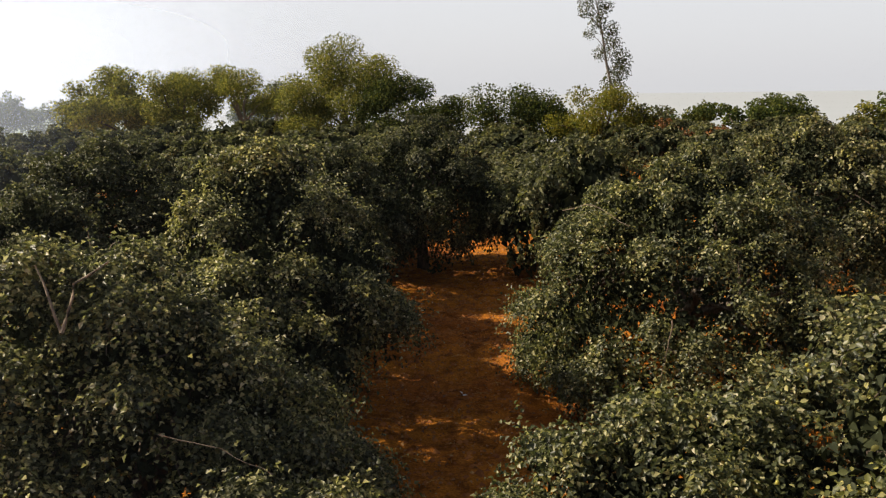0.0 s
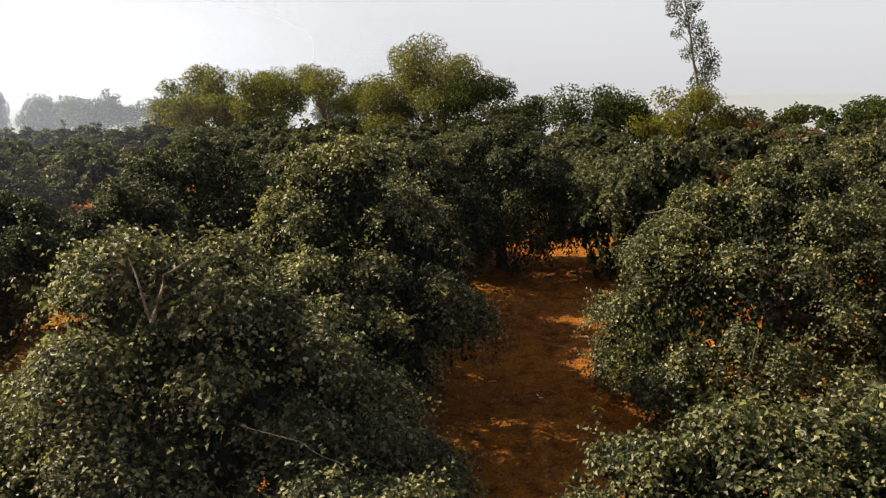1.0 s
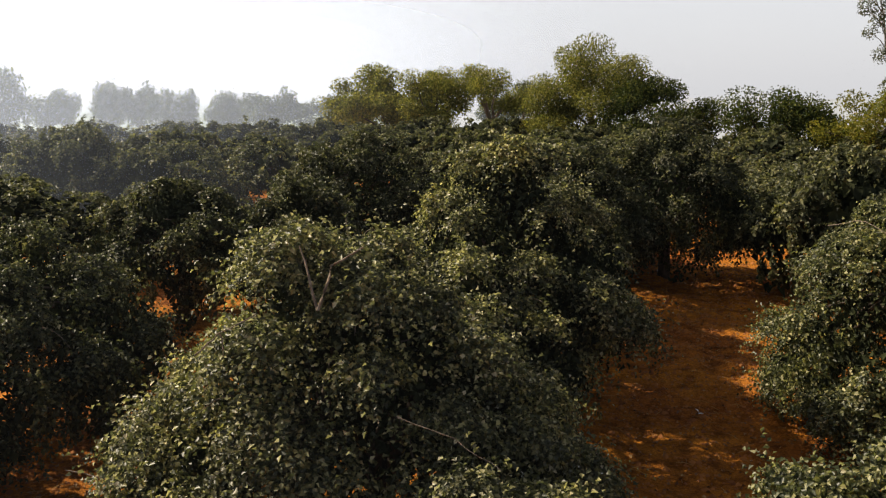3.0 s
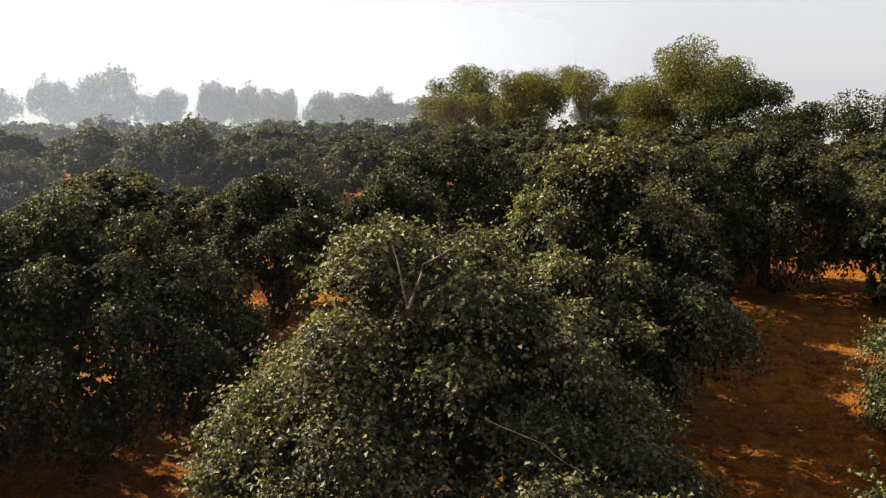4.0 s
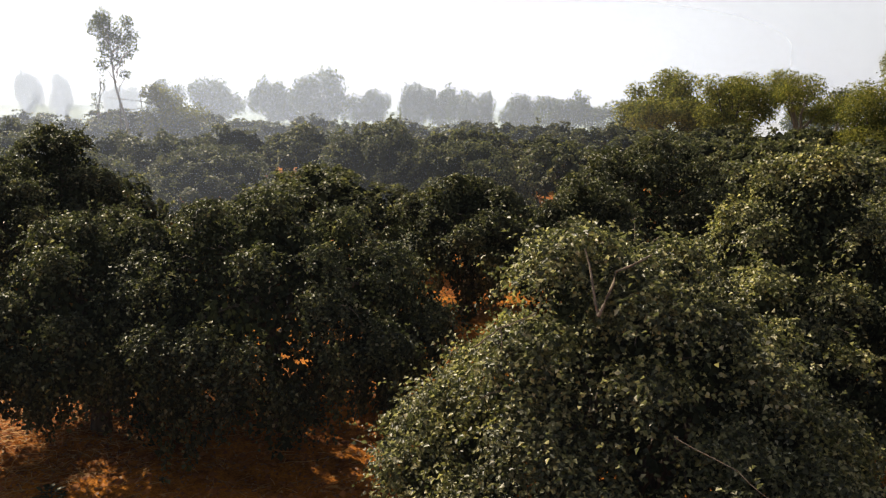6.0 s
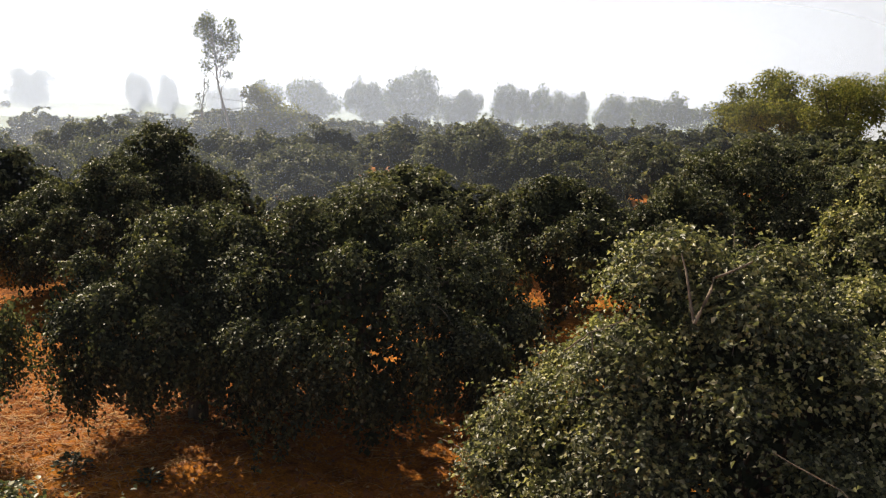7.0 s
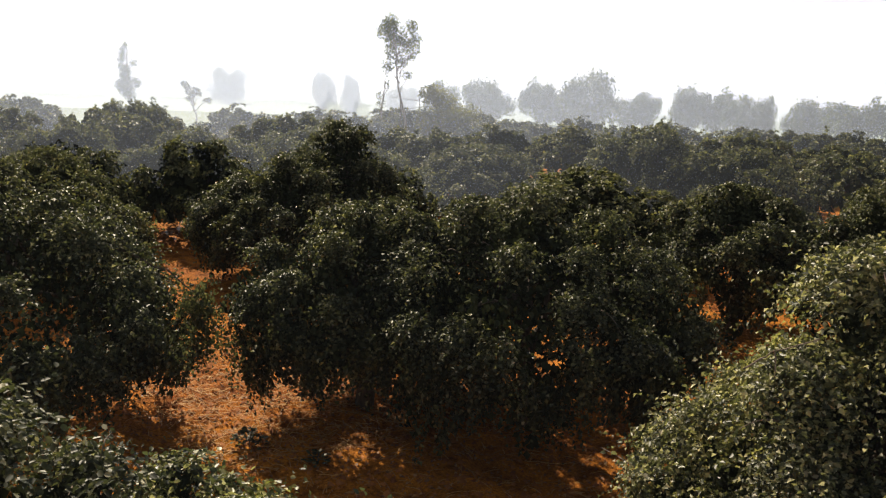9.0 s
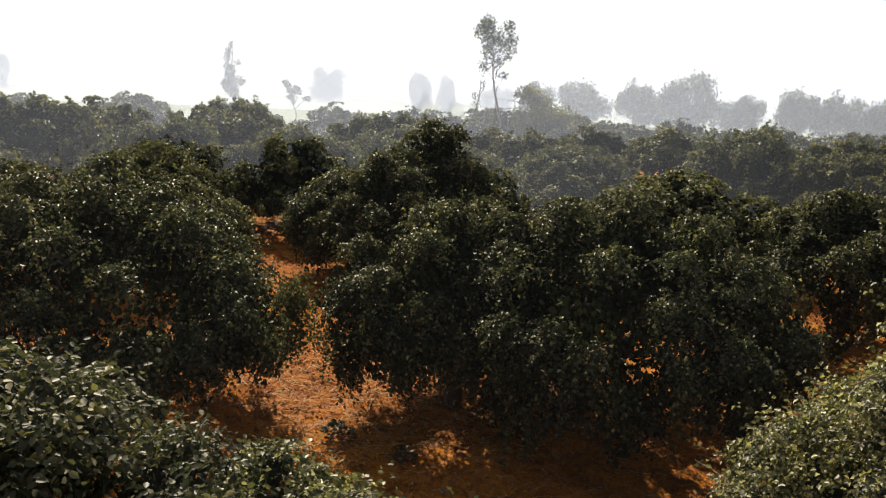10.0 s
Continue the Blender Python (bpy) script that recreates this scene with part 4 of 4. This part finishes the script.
# the two thin drip lines that lie under the tree
drip = new("drip_line")
for off in (0.0, 0.07):
    pts = [(-9.9 + 0.15 * i, 6.36 + off * (1 - i / 14) + 0.045 * i - 0.03 * math.sin(i * 0.5), 0.05) for i in range(11)]
    part("hose", mesh_from("hose", *tube(pts, [0.006] * 11, 5), MAT_STRAW), drip)
tagged(drip, "pair of thin pale hoses lying on the soil", "hose")

scrap = new("paper_scrap", mesh_from("paper_scrap", *leaves(np.array([[0, 0, 0.0], [0.01, 0.03, 0.02]]), np.array([[1.0, 0.2, 0.1], [-0.6, 0.8, 0.4]]), np.array([[0, 0, 1.0], [0.3, 0, 1]]), np.array([0.09, 0.07])),
            plain("white_scrap", [(0.3, (0.6, 0.6, 0.58)), (0.7, (0.8, 0.8, 0.78))], 0.6)))
scrap.location = (0.28, 11.98, float(ground_height(np.array([0.28]), np.array([11.98]))[0]) + 0.015)
tagged(scrap, "small crumpled white scrap on the soil", "litter")


def weed(seed, x, y, n, spread, tall, mat):
    rng = np.random.default_rng(seed)
    root = new("weed")
    k = rng.uniform(0, 1, n)
    a = rng.uniform(0, 6.28, n)
    p = np.stack([np.cos(a) * spread * k, np.sin(a) * spread * k, tall * rng.uniform(0.1, 1, n) * (1 - 0.6 * k)], 1)
    axis = np.stack([np.cos(a), np.sin(a), rng.normal(0.2, 0.3, n)], 1)
    part("foliage", mesh_from("foliage", *leaves(p, axis, np.array([0, 0, 1.0]) + rng.normal(0, 0.3, (n, 3)), rng.uniform(0.04, 0.09, n)), mat), root, kind="stuff")
    part("stem", mesh_from("stem", *tube([(0, 0, -0.03), (0.02, 0, tall * 0.5), (0.03, 0.02, tall * 0.9)], (0.008, 0.006, 0.003), 5), MAT_TWIG), root)
    root.location = (x, y, 0)
    tagged(root, "low dark leafy weed growing from the soil", "weed", "weeds under the trees")


weed(71, -9.35, 4.0, 120, 0.2, 0.24, MAT_LEAF)
weed(72, -8.5, 4.5, 60, 0.13, 0.16, MAT_LEAF)
